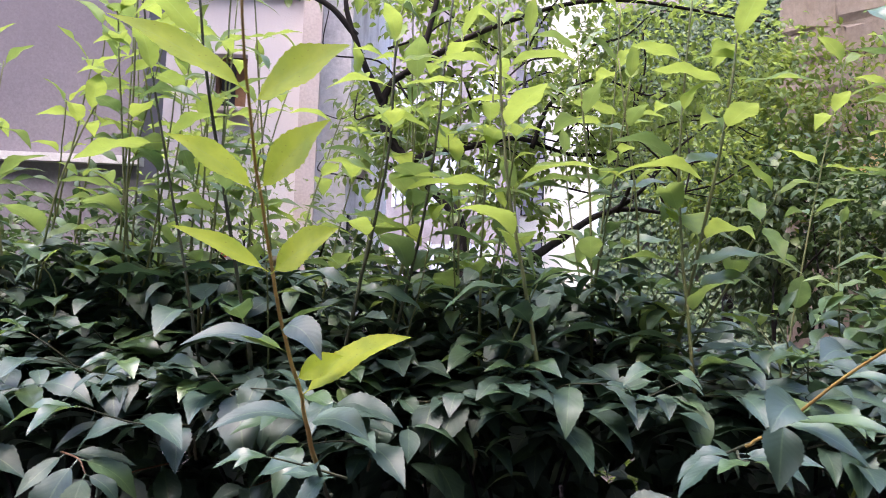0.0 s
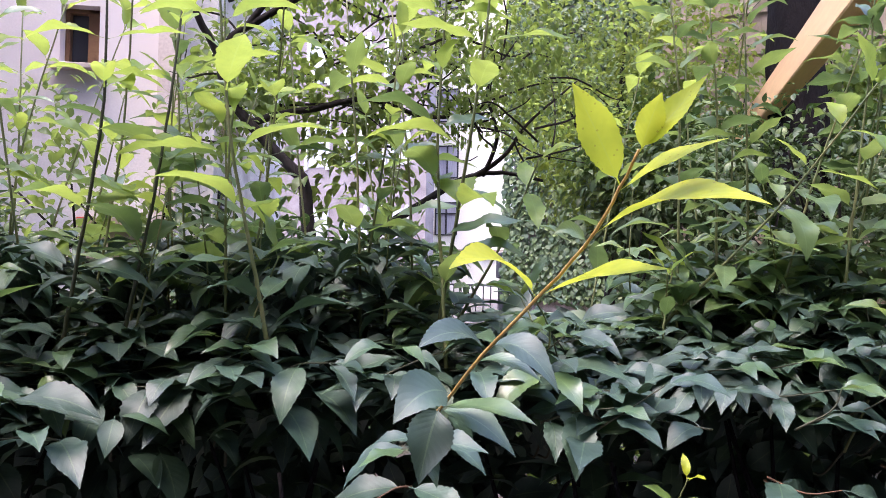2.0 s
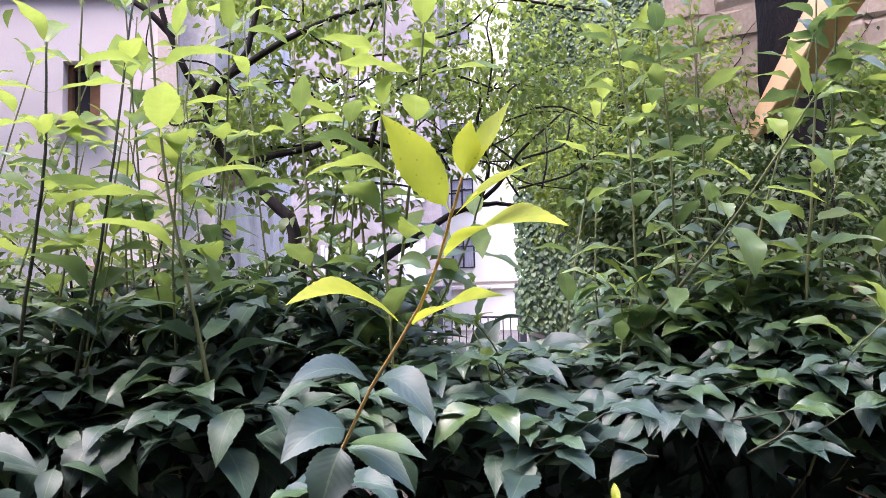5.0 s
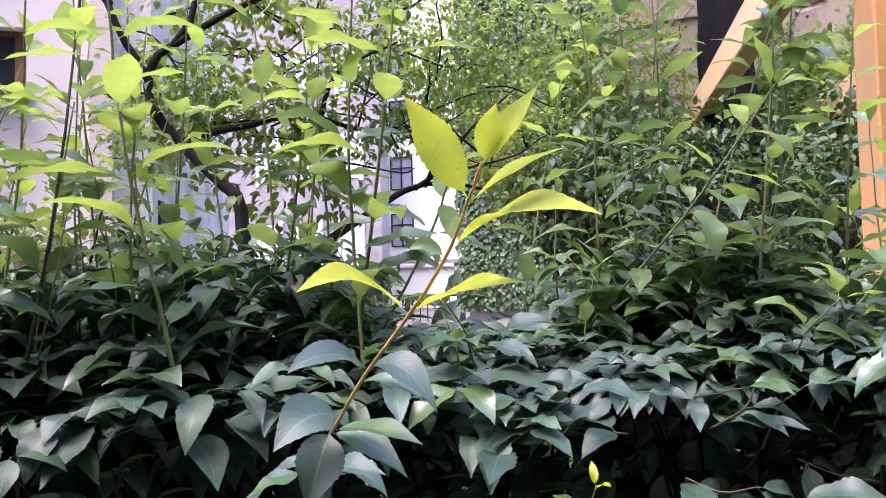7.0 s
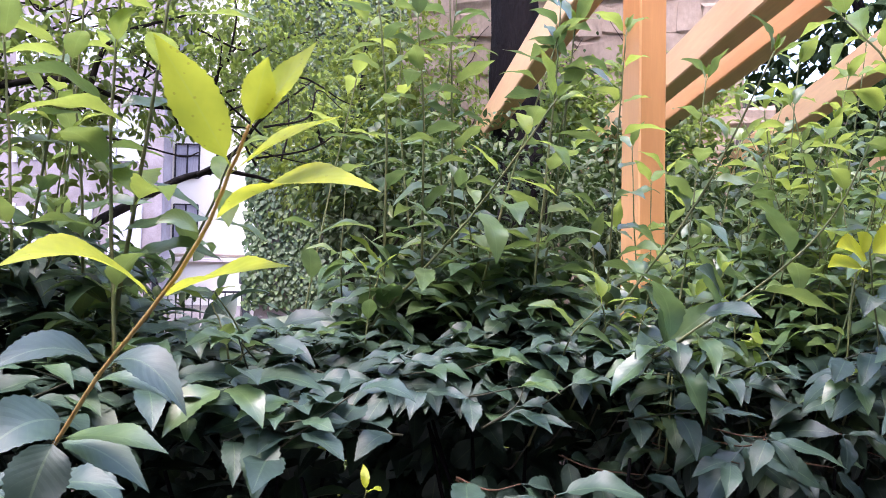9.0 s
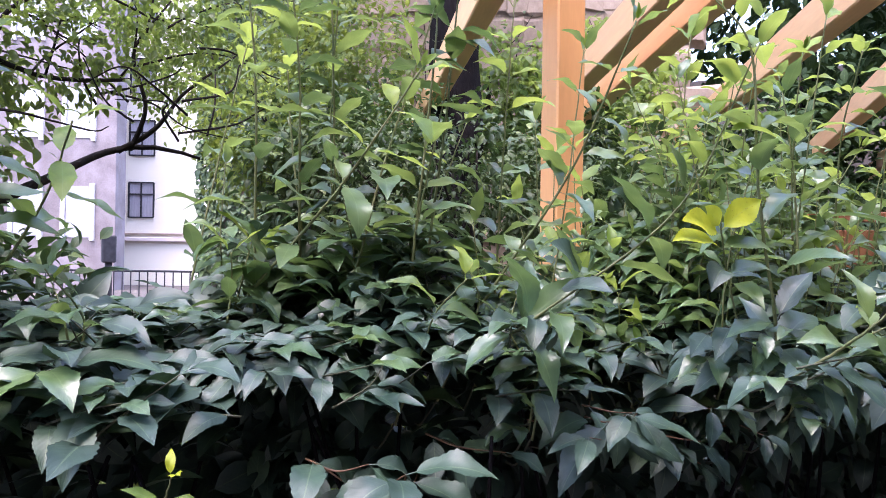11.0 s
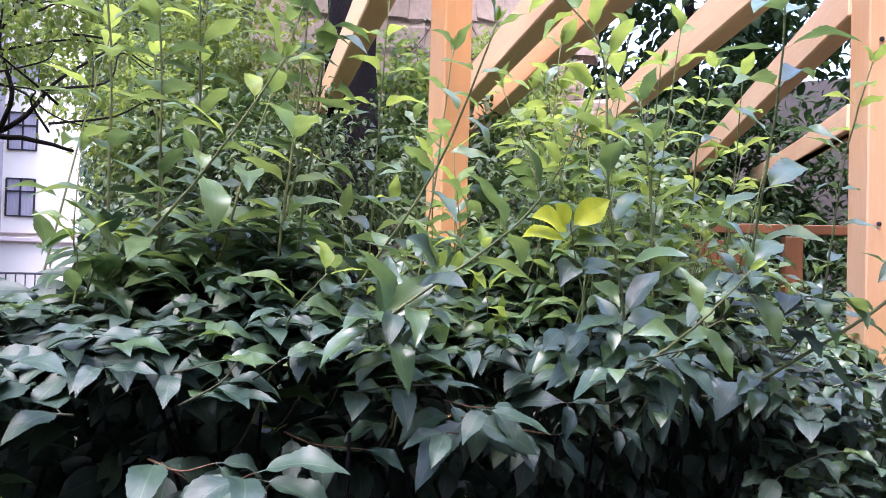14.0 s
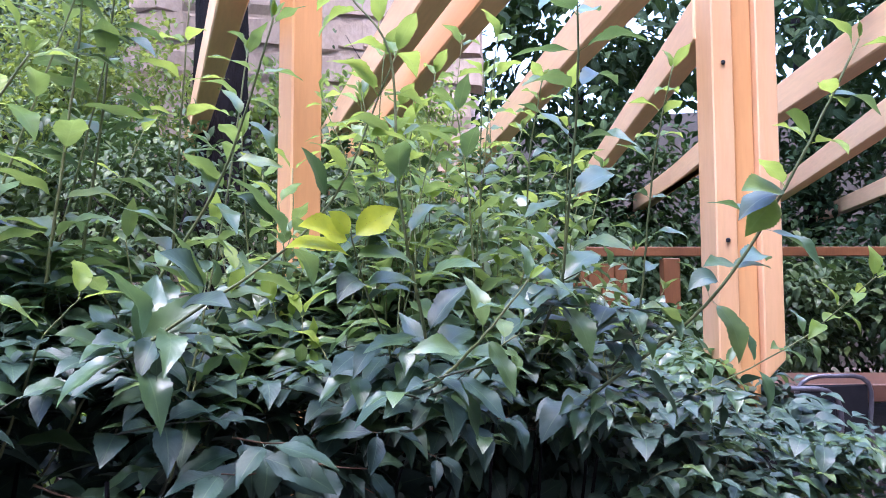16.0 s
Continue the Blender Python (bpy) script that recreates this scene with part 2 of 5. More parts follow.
def box_bm(bm, m, bevel=0.0):
    r = bmesh.ops.create_cube(bm, size=1.0, matrix=m)
    if bevel:
        es = list({e for v in r["verts"] for e in v.link_edges})
        bmesh.ops.bevel(bm, geom=es, offset=bevel, segments=1, affect='EDGES', profile=0.7)


def bm_mesh(name, bm, material, smooth=False):
    me = bpy.data.meshes.new(name)
    bm.to_mesh(me)
    bm.free()
    me.materials.append(material)
    if smooth:
        me.polygons.foreach_set("use_smooth", [True] * len(me.polygons))
    return me


def box_mesh(name, size, material, bevel=0.003, m=None):
    bm = bmesh.new()
    box_bm(bm, Matrix.Diagonal((*size, 1)), bevel)
    if m is not None:
        bmesh.ops.transform(bm, matrix=m, verts=bm.verts)
    return bm_mesh(name, bm, material)


def spline(pts, n):
    """Smooth points through pts (Catmull-Rom)."""
    p = [Vector(q) for q in pts]
    p = [p[0] * 2 - p[1]] + p + [p[-1] * 2 - p[-2]]
    out = []
    segs = len(p) - 3
    for i in range(n + 1):
        s = min(i / n * segs, segs - 1e-6)
        k = int(s)
        u = s - k
        a, b, c, d = p[k:k + 4]
        out.append(0.5 * ((2 * b) + (c - a) * u + (2 * a - 5 * b + 4 * c - d) * u * u + (3 * b - a - 3 * c + d) * u ** 3))
    return out


def tube_data(path, radii, sides=6):
    verts, faces = [], []
    ref = Vector((0.3, 1, 0.2)).normalized()
    for i, p in enumerate(path):
        d = (path[min(i + 1, len(path) - 1)] - path[max(i - 1, 0)]).normalized()
        a = d.cross(ref).normalized()
        b = d.cross(a)
        for k in range(sides):
            an = 2 * math.pi * k / sides
            verts.append(p + (a * math.cos(an) + b * math.sin(an)) * radii[i])
    for i in range(len(path) - 1):
        for k in range(sides):
            q = (k + 1) % sides
            faces.append((i * sides + k, i * sides + q, (i + 1) * sides + q, (i + 1) * sides + k))
    faces.append(tuple(range(sides))[::-1])
    faces.append(tuple((len(path) - 1) * sides + k for k in range(sides)))
    return verts, faces


def tube(name, pts, r0, r1, material, sides=6, n=14, wobble=0.0):
    path = spline(pts, n)
    if wobble:
        path = [p + Vector((rng.uniform(-1, 1), rng.uniform(-1, 1), rng.uniform(-1, 1))) * wobble for p in path]
    radii = [r0 + (r1 - r0) * i / n for i in range(n + 1)]
    v, f = tube_data(path, radii, sides)
    return mesh_from(name, v, f, material), path


def leaf_width(s, half):
    """Half the blade's width at s: round at the base, widest at two fifths, drawn out to a fine tip."""
    blunt = (max(s, 0.0) ** 0.78) * (max(1 - s, 0.0) ** 0.98) / 0.2965
    return half * blunt * (1.0 - 0.42 * max(0.0, (s - 0.55) / 0.45)) + 0.006 * (1 - s) + 0.001


def leaf_data(segs, width, fold, droop, serr, twist=0.0, wave=0.0, lanes=2, petiole=0.10, seed=0):
    """One leaf of length 1 along +y from its stalk, upper side +z: pointed oval, folded at the rib, toothed edge."""
    r = random.Random(seed)
    ph = r.uniform(0, 6)
    verts, uvs, faces = [], [], []
    y = z = 0.0
    cols = 2 * lanes + 1
    pet = 1 if petiole else 0
    for i in range(segs + 1 + pet):
        if pet and i == 0:
            s, wd = 0.0, 0.012
        else:
            s = (i - pet) / segs
            wd = leaf_width(s, width)
        ang = droop * (1.35 * s - 0.28)
        for k in range(-lanes, lanes + 1):
            u = k / lanes
            ww = wd
            yy = y
            if abs(k) == lanes and 0.2 < s < 0.97 and i % 2:
                ww *= 1 - serr
                yy += serr * 0.06
            tw = twist * s
            lift = abs(u) * ww * fold + wave * ww * math.sin(s * 11 + ph + (1.5 if k > 0 else 0)) * abs(u)
            x = u * ww
            verts.append((x * math.cos(tw) - lift * math.sin(tw), yy, z + lift * math.cos(tw) + x * math.sin(tw)))
            uvs.append((0.5 + 0.5 * u, s))
        step = petiole if (pet and i == 0) else (1 - petiole) / segs
        y += step * math.cos(ang)
        z -= step * math.sin(ang)
    for i in range(segs + pet):
        for k in range(cols - 1):
            a = i * cols + k
            faces.append((a, a + 1, a + cols + 1, a + cols))
    return verts, faces, uvs


LEAF_SHAPES = []
for k in range(10):
    LEAF_SHAPES.append(leaf_data(22, rng.uniform(0.175, 0.235), rng.uniform(0.16, 0.45), rng.uniform(0.15, 0.5) if k < 4 else rng.uniform(0.45, 0.95), 0.09, rng.uniform(-0.35, 0.35), rng.uniform(0.10, 0.26), 2, 0.12, k))
LEAF_MESHES = {}


def leaf_mesh(kind, material):
    key = (kind, material.name)
    if key not in LEAF_MESHES:
        LEAF_MESHES[key] = mesh_from("leaf", *LEAF_SHAPES[kind][:2], material, LEAF_SHAPES[kind][2])
    return LEAF_MESHES[key]


def leaf_frame(pos, axis, up, length, width=1.0):
    y = axis.normalized()
    x = y.cross(up)
    if x.length < 1e-4:
        x = y.cross(Vector((1, 0.2, 0)))
    x.normalize()
    z = x.cross(y)
    m = Matrix((x * length * width, y * length, z * length)).transposed().to_4x4()
    m.translation = pos
    return m


def put_leaf(parent, pos, axis, up, length, material, kind=None, width=1.0):
    ob = new("leaf", leaf_mesh(rng.randrange(len(LEAF_SHAPES)) if kind is None else kind, material))
    ob.parent = parent
    ob.matrix_basis = leaf_frame(pos, axis, up, length, width)
    return ob


def scatter_mesh(name, frames, material, shapes):
    """Many leaves in one mesh: frames are 4 x 4 matrices, shapes a few leaf_data to pick from."""
    allv, allf, alluv = [], [], []
    off = 0
    arr = np.array([[list(r) for r in m] for m in frames]) if not isinstance(frames, np.ndarray) else frames
    pick = np.random.RandomState(len(arr)).randint(0, len(shapes), len(arr))
    for k, (v, f, uv) in enumerate(shapes):
        ms = arr[pick == k]
        if not len(ms):
            continue
        v4 = np.c_[np.array(v), np.ones(len(v))]
        w = np.einsum('nij,vj->nvi', ms, v4)[:, :, :3].reshape(-1, 3)
        fa = np.array(f)
        fs = (fa[None] + (np.arange(len(ms)) * len(v))[:, None, None]).reshape(-1, fa.shape[1]) + off
        allv.append(w)
        allf.append(fs)
        alluv.append(np.tile(np.array(uv), (len(ms), 1)))
        off += len(w)
    return mesh_from(name, np.concatenate(allv), np.concatenate(allf).tolist(), material, np.concatenate(alluv))


LOW_SHAPES = [leaf_data(6, rng.uniform(0.19, 0.24), rng.uniform(0.15, 0.5), rng.uniform(0.4, 1.1), 0.0, rng.uniform(-0.3, 0.3), 0.0, 1, 0.1, 50 + k) for k in range(4)]
TINY_SHAPES = [leaf_data(4, rng.uniform(0.19, 0.27), rng.uniform(0.15, 0.4), rng.uniform(0.2, 0.9), 0.0, 0.0, 0.0, 1, 0.0, 70 + k) for k in range(3)]
IVY_SHAPES = [leaf_data(4, 0.36, 0.2, rng.uniform(0.2, 0.6), 0.0, 0.0, 0.0, 1, 0.0, 80 + k) for k in range(3)]


def rvec(s=1.0):
    return Vector((rng.uniform(-s, s), rng.uniform(-s, s), rng.uniform(-s, s)))


UP = Vector((0, 0, 1))

# ---- ground ----
bm = bmesh.new()
bmesh.ops.create_grid(bm, x_segments=120, y_segments=120, size=60)
for v in bm.verts:
    v.co.z = 0.03 * noise.noise(v.co * 0.7)
    far = max(abs(v.co.x), abs(v.co.y))
    if far > 59:
        v.co.x *= 20
        v.co.y *= 20
tagged(new("ground", bm_mesh("ground", bm, M_GROUND, True)), "reddish brown trodden soil and paving", "ground", kind="structure")

# ---- hedge ----
HEDGE_LABEL = "dense dark green garden hedge shrub with long upright shoots"


def front(x):
    return 1.00 - 0.06 * x + 0.05 * math.exp(-((x - 0.85) / 0.3) ** 2)


def top(x, y):
    d = y - front(x)
    z = 1.12 + 0.15 * (1 - math.exp(-max(d, 0.0) / 0.15)) + 0.04 * min(max(d, 0.0), 0.5) + 0.045 * noise.noise(Vector((x * 3.1, y * 3.1, 0.4)))
    z += 0.075 * min(max((x - 0.6) / 0.8, 0.0), 1.0) * min(max(d / 0.35, 0.0), 1.0)
    z -= 0.08 * math.exp(-((x - 1.52) / 0.15) ** 2) * min(max(d / 0.2, 0.0), 1.0)
    if x > 2.25:
        z -= 0.30 * min((x - 2.25) / 0.7, 1.0)
    return z


SHRUB_X = [-1.45, -0.95, -0.5, -0.05, 0.4, 0.85, 1.3, 1.75, 2.2, 2.65, 3.1, 3.55]
shrubs = []
for sx in SHRUB_X:
    shrubs.append(thing("hedge_shrub", (sx, front(sx) + 0.32, 0.0), HEDGE_LABEL, "hedge shrub", "shrubs of the hedge"))


def shrub_at(x):
    return min(shrubs, key=lambda s: abs(s.location.x - x))


# woody stems inside the hedge
for s in shrubs:
    for k in range(6):
        a = rng.uniform(0, 6.28)
        b = Vector(s.location) + Vector((rng.uniform(-0.1, 0.1), rng.uniform(-0.1, 0.1), 0.0))
        e = Vector((s.location.x + 0.32 * math.cos(a), s.location.y + 0.26 * math.sin(a), 1.08 - (0.32 if s.location.x > 2.3 else 0)))
        mid = (b + e) / 2 + Vector((rng.uniform(-0.08, 0.08), rng.uniform(-0.08, 0.08), 0.05))
        me, _ = tube("branch", [b, mid, e], 0.008, 0.003, M_BARK_DARK, 6, 8, 0.004)
        part("branch", me, s, "thin brown woody branch")


def spray(parent, base, way, length, pairs, size, material, droop=0.5, tipmat=None, stem=M_STEM_DARK, as_parts=True, frames=None, r0=0.0019, face=UP, kinds=(2, 10)):
    """A twig with pairs of leaves: real parts near the path, else frames for one joined mesh."""
    end = base + way * length + Vector((0, 0, -0.02 * length))
    midp = (base + end) / 2 + rvec(0.012)
    if as_parts:
        me, path = tube("twig", [base, midp, end], r0, r0 * 0.5, stem, 5, 8)
        tw = part("twig", me, parent)
    else:
        path = spline([base, midp, end], 8)
    side0 = way.cross(UP)
    if side0.length < 0.1:
        side0 = Vector((1, 0, 0))
    side0.normalize()
    for i in range(pairs):
        f = 0.22 + 0.78 * i / max(pairs - 1, 1)
        q = path[min(int(f * 8), 8)]
        d = (path[min(int(f * 8) + 1, 8)] - path[max(int(f * 8) - 1, 0)]).normalized()
        side = side0 if i % 2 == 0 else (side0 * 0.75 + d.cross(side0) * 0.5).normalized()
        last = i == pairs - 1
        for sg in (-1, 1):
            ax = d * (0.9 if last else 0.55) + side * sg * (0.55 if last else 0.95) + rvec(0.2)
            ax.y *= 0.55
            ax.z = ax.z * 0.45 - droop * rng.uniform(0.1, 1.2)
            up = face + way * 0.1 + rvec(0.16)
            ax.z *= 0.6 if ax.z > 0 else 1.0
            ln = size * rng.uniform(0.7, 1.15) * (0.75 if last else 1.0)
            mt = tipmat if (last and tipmat) else material
            if as_parts:
                put_leaf(tw, q, ax, up, ln, mt, rng.randrange(*kinds))
            else:
                frames.append(leaf_frame(q, ax, up, ln))


# sprays on the hedge's top and front
for s in shrubs:
    hx = s.location.x
    frames = []
    inner = []
    upper = []
    nearby = -1.2 < hx < 3.2
    grow = 1.05 if hx > 2.0 else 0.94 if 0.2 < hx < 1.5 else 1.0
    for k in range((33 if hx > 2.0 or hx < 0.2 else 42) if nearby else 18):
        x = hx + rng.uniform(-0.25, 0.25)
        y = front(x) + (0.17 if -0.02 < x < 0.62 else 0.05) + 0.45 * rng.random() ** 1.05
        z = top(x, y) - (0.03 if y < front(x) + 0.2 else 0.045)
        way = (Vector((rng.uniform(-0.8, 0.8), rng.uniform(-1.0, 0.25), rng.uniform(0.0, 0.5)))).normalized()
        spray(s, Vector((x, y, z)) - way * 0.06, way, rng.uniform(0.09, 0.16), rng.choice((2, 3, 3)), grow * rng.uniform(0.100, 0.145), M_OLD, 0.28 if hx < 0.8 else 0.06, M_MID if rng.random() < 0.35 else None, face=Vector((0, -0.2 if hx < 0.8 else -0.32, 1)), kinds=(1, 10) if hx < 0.8 else (0, 7), as_parts=hx < 2.9 and hx > -1.2, frames=frames)
    # sprays that hang out over the dark front of the hedge
    for k in range(2 if hx < 0.2 else 7 if hx > 2.3 else 4):
        x = hx + rng.uniform(-0.26, 0.26)
        if noise.noise(Vector((x * 3.3, 1.7, 4.2))) < -0.08 or -0.02 < x < 0.36 and k != 1 or 0.36 < x < 0.85:
            continue
        z = top(x, front(x)) + 0.01 - 0.10 * rng.random() ** 1.6
        y = front(x) + 0.03 - max(0.0, 1.13 - z) * 0.25
        way = (Vector((rng.uniform(-1.0, 1.0), rng.uniform(-1.0, -0.3), rng.uniform(-0.15, 0.2)))).normalized()
        spray(s, Vector((x, y, z)) - way * 0.08, way, rng.uniform(0.08, 0.15), rng.choice((2, 3, 3)), rng.uniform(0.10, 0.14), M_OLD, 0.60, M_MID if rng.random() < 0.2 else None, stem=M_TWIG, face=Vector((0, -0.35, 1)), kinds=(1, 10))
    for k in range(3):
        x = hx + rng.uniform(-0.25, 0.25)
        if 0.0 < x < 0.85 and (k or x > 0.3):
            continue
        z = top(x, front(x)) - rng.uniform(0.02, 0.16)
        y = front(x) + rng.uniform(0.08, 0.20)
        way = (Vector((rng.uniform(-0.9, 0.9), rng.uniform(-1.0, -0.4), rng.uniform(-0.3, 0.1)))).normalized()
        spray(s, Vector((x, y, z)) - way * 0.07, way, rng.uniform(0.08, 0.14), 3, rng.uniform(0.09, 0.12), M_OLD, 0.7, stem=M_TWIG, face=Vector((0, -0.4, 0.9)), kinds=(1, 10))
    for k in range(70):
        x = hx + rng.uniform(-0.26, 0.26)
        d = rng.uniform(0.16, 0.62)
        y = front(x) + d
        z = top(x, y) - 0.05 - abs(rng.gauss(0, 0.03 if d < 0.22 else 0.08))
        way = (Vector((rng.uniform(-0.8, 0.8), rng.uniform(-0.7, 0.6), rng.uniform(-0.1, 0.9)))).normalized()
        spray(s, Vector((x, y, z)) - way * 0.05, way, 0.13, 3, rng.uniform(0.09, 0.125), M_OLD, 0.3, as_parts=False, frames=frames)
    for k in range(460):
        x = hx + rng.uniform(-0.27, 0.27)
        y = front(x) + rng.uniform(0.26, 0.66)
        z = top(x, y) - rng.uniform(0.05, 0.13)
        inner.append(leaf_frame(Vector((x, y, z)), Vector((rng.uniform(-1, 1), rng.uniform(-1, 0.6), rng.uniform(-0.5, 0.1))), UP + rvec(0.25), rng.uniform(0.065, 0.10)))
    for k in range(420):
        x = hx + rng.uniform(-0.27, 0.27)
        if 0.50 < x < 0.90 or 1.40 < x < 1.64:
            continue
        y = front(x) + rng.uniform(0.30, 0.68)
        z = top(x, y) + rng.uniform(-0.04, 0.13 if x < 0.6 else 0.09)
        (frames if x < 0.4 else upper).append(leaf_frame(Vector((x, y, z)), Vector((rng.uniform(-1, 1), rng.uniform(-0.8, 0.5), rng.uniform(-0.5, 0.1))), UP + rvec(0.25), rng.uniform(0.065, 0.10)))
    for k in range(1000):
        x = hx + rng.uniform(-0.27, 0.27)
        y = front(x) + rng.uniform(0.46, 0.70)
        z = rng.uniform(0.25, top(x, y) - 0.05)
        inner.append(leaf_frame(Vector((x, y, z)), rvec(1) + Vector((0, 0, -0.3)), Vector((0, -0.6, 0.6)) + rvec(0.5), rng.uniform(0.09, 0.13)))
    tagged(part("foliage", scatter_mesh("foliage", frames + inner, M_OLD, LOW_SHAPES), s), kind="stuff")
    # brighter leaf colour here stands in for sky sheen on the upper leaves
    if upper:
        tagged(part("upper_foliage", scatter_mesh("upper_foliage", upper, M_MID, LOW_SHAPES), s, "brighter green leaves on top, in place of sheen"), kind="stuff")


# low branches that reach out where the hedge drops to its end
low = {(o.name, m.name): [] for o in shrubs for m in (M_OLD, M_MID)}
for k in range(130):
    u = rng.random()
    x = 2.25 + 1.35 * u
    y = 0.86 - 0.14 * u + rng.uniform(-0.12, 0.16)
    z = 1.06 - 0.20 * u - 0.26 * rng.random() ** 1.3
    way = Vector((rng.uniform(-0.3, 1.0), rng.uniform(-0.9, 0.0), rng.uniform(0.0, 0.45))).normalized()
    mat = M_MID if k % 3 == 0 else M_OLD
    owner = shrub_at(x)
    spray(owner, Vector((x, y, z)) - way * 0.06, way, rng.uniform(0.10, 0.17), 3, rng.uniform(0.085, 0.125), mat, 0.15, M_LIME if k % 4 == 0 else M_MID, face=Vector((0, -0.2, 1)), kinds=(0, 9), as_parts=k % 4 == 0, frames=low[(owner.name, mat.name)])
for owner in shrubs:
    for mat in (M_OLD, M_MID):
        if low[(owner.name, mat.name)]:
            tagged(part("low_foliage", scatter_mesh("low_foliage", low[(owner.name, mat.name)], mat, LEAF_SHAPES), owner), kind="stuff")


def shoot(pts, pairs, size, material, tip=None, stem=M_STEM, r0=0.0042, start=0.02, lean=0.5, droop=0.1, seed=None, tip_size=0.72, spin=0.0, below=0.12):
    """A long upright shoot: a stem with crossed pairs of leaves, smaller towards its tip."""
    parent = shrub_at(pts[0][0])
    r0 *= 0.8
    right = pts[0][0] > 0.9
    if right:
        pairs = int(pairs * 1.35)
    elif pairs > 5:
        pairs = int(pairs * 1.2)
    p0 = [Vector(p) for p in pts]
    d0 = (p0[1] - p0[0]).normalized()
    if p0[0].y < front(p0[0].x) + 0.1:
        p0 = [p0[0] - d0 * min(below, 0.04) + Vector((0, 0.015, -0.005))] + p0
        sink = d0 * -0.06 + Vector((0, 0.05, 0))
    else:
        p0 = [p0[0] - d0 * below] + p0
        sink = Vector((-0.01, 0.06, -0.05))
    me, path = tube("shoot", p0, r0, r0 * 0.42, stem, 6, 24, 0.0008)
    st = part("shoot", me, parent)
    # the woody foot of the shoot, down to the hedge's branches
    foot = p0[0] + sink
    me, _ = tube("stem", [foot, (foot + p0[0]) / 2 - d0 * 0.02, p0[0] + d0 * 0.01], r0 * 0.9, r0 * 0.8, M_STEM_DARK, 6, 10)
    part("stem", me, parent)
    if p0[0].y < front(p0[0].x) + 0.1:
        for k in range(3 if right else 1):
            way = Vector((rng.uniform(-0.9, 0.9), rng.uniform(-0.9, -0.2), rng.uniform(0.0, 0.4))).normalized()
            spray(parent, p0[0].lerp(p0[1], 0.4 + 0.5 * k) + Vector((0, 0.03, -0.02)) - way * 0.04, way, 0.10, 3, rng.uniform(0.085, 0.115), M_OLD, 0.25, M_MID, face=Vector((0, -0.2, 1)), kinds=(1, 10))
    n = len(path) - 1
    for i in range(pairs):
        f = start + 0.10 + (0.985 - start - 0.10) * i / max(pairs - 1, 1)
        s = f * n
        k = min(int(s), n - 1)
        q = path[k].lerp(path[k + 1], s - k)
        d = (path[k + 1] - path[k]).normalized()
        a = spin + i * 1.5708 + rng.uniform(-0.3, 0.3)
        ref = d.cross(Vector((0.0, 1.0, 0.15))).normalized()
        side = (Matrix.Rotation(a, 3, d) @ ref).normalized()
        grow = 1.0 - (1 - tip_size) * max(0.0, (i / max(pairs - 1, 1) - 0.45) / 0.55)
        young = tip is not None and i >= pairs * 0.62
        for sg in (-1, 1):
            if rng.random() < 0.05 and i < pairs - 2:
                continue
            mt = tip if young else material
            if i < pairs * 0.3:
                mt = M_OLD if rng.random() < (0.3 if right else 0.7) else M_MID
            elif mt is M_MID and rng.random() < 0.45:
                mt = M_LIME
            up_lean = lean * 0.75 + (0.7 if i >= pairs - 1 else 0)
            ax = d * up_lean * rng.uniform(0.6, 1.3) + side * sg + Vector((0, 0, -droop * rng.uniform(0, 1.4))) + rvec(0.15)
            if mt is M_OLD:
                grow *= 0.92
            if ax.y < 0:
                ax.y *= 0.55
            put_leaf(st, q + side * sg * r0 * 0.5, ax, d * 0.6 + UP * 0.7 + Vector((0, -0.12, 0)) + rvec(0.28), size * (1.34 if right else 1.36) * grow * rng.uniform(0.8, 1.15), mt, rng.randrange(0, 9), 0.88)
    if right and pairs > 5:
        for k in range(3):
            a = rng.uniform(0, 6.28)
            put_leaf(st, path[-1], (path[-1] - path[-2]).normalized() + Vector((math.cos(a), math.sin(a), 0)) * 0.4, Vector((-0.3, -0.6, 0.5)), size * rng.uniform(0.28, 0.42), M_NEW, rng.randrange(0, 4), 0.8)
    return st


def leaf_to(stem, p0, p1, material, width=1.0, face=(-0.1, -0.75, 0.65)):
    """One leaf from its stalk at p0 to its tip at p1."""
    return bowed_leaf(stem, p0, p1, 0.008, min(0.20 * width, 0.26), material, face)


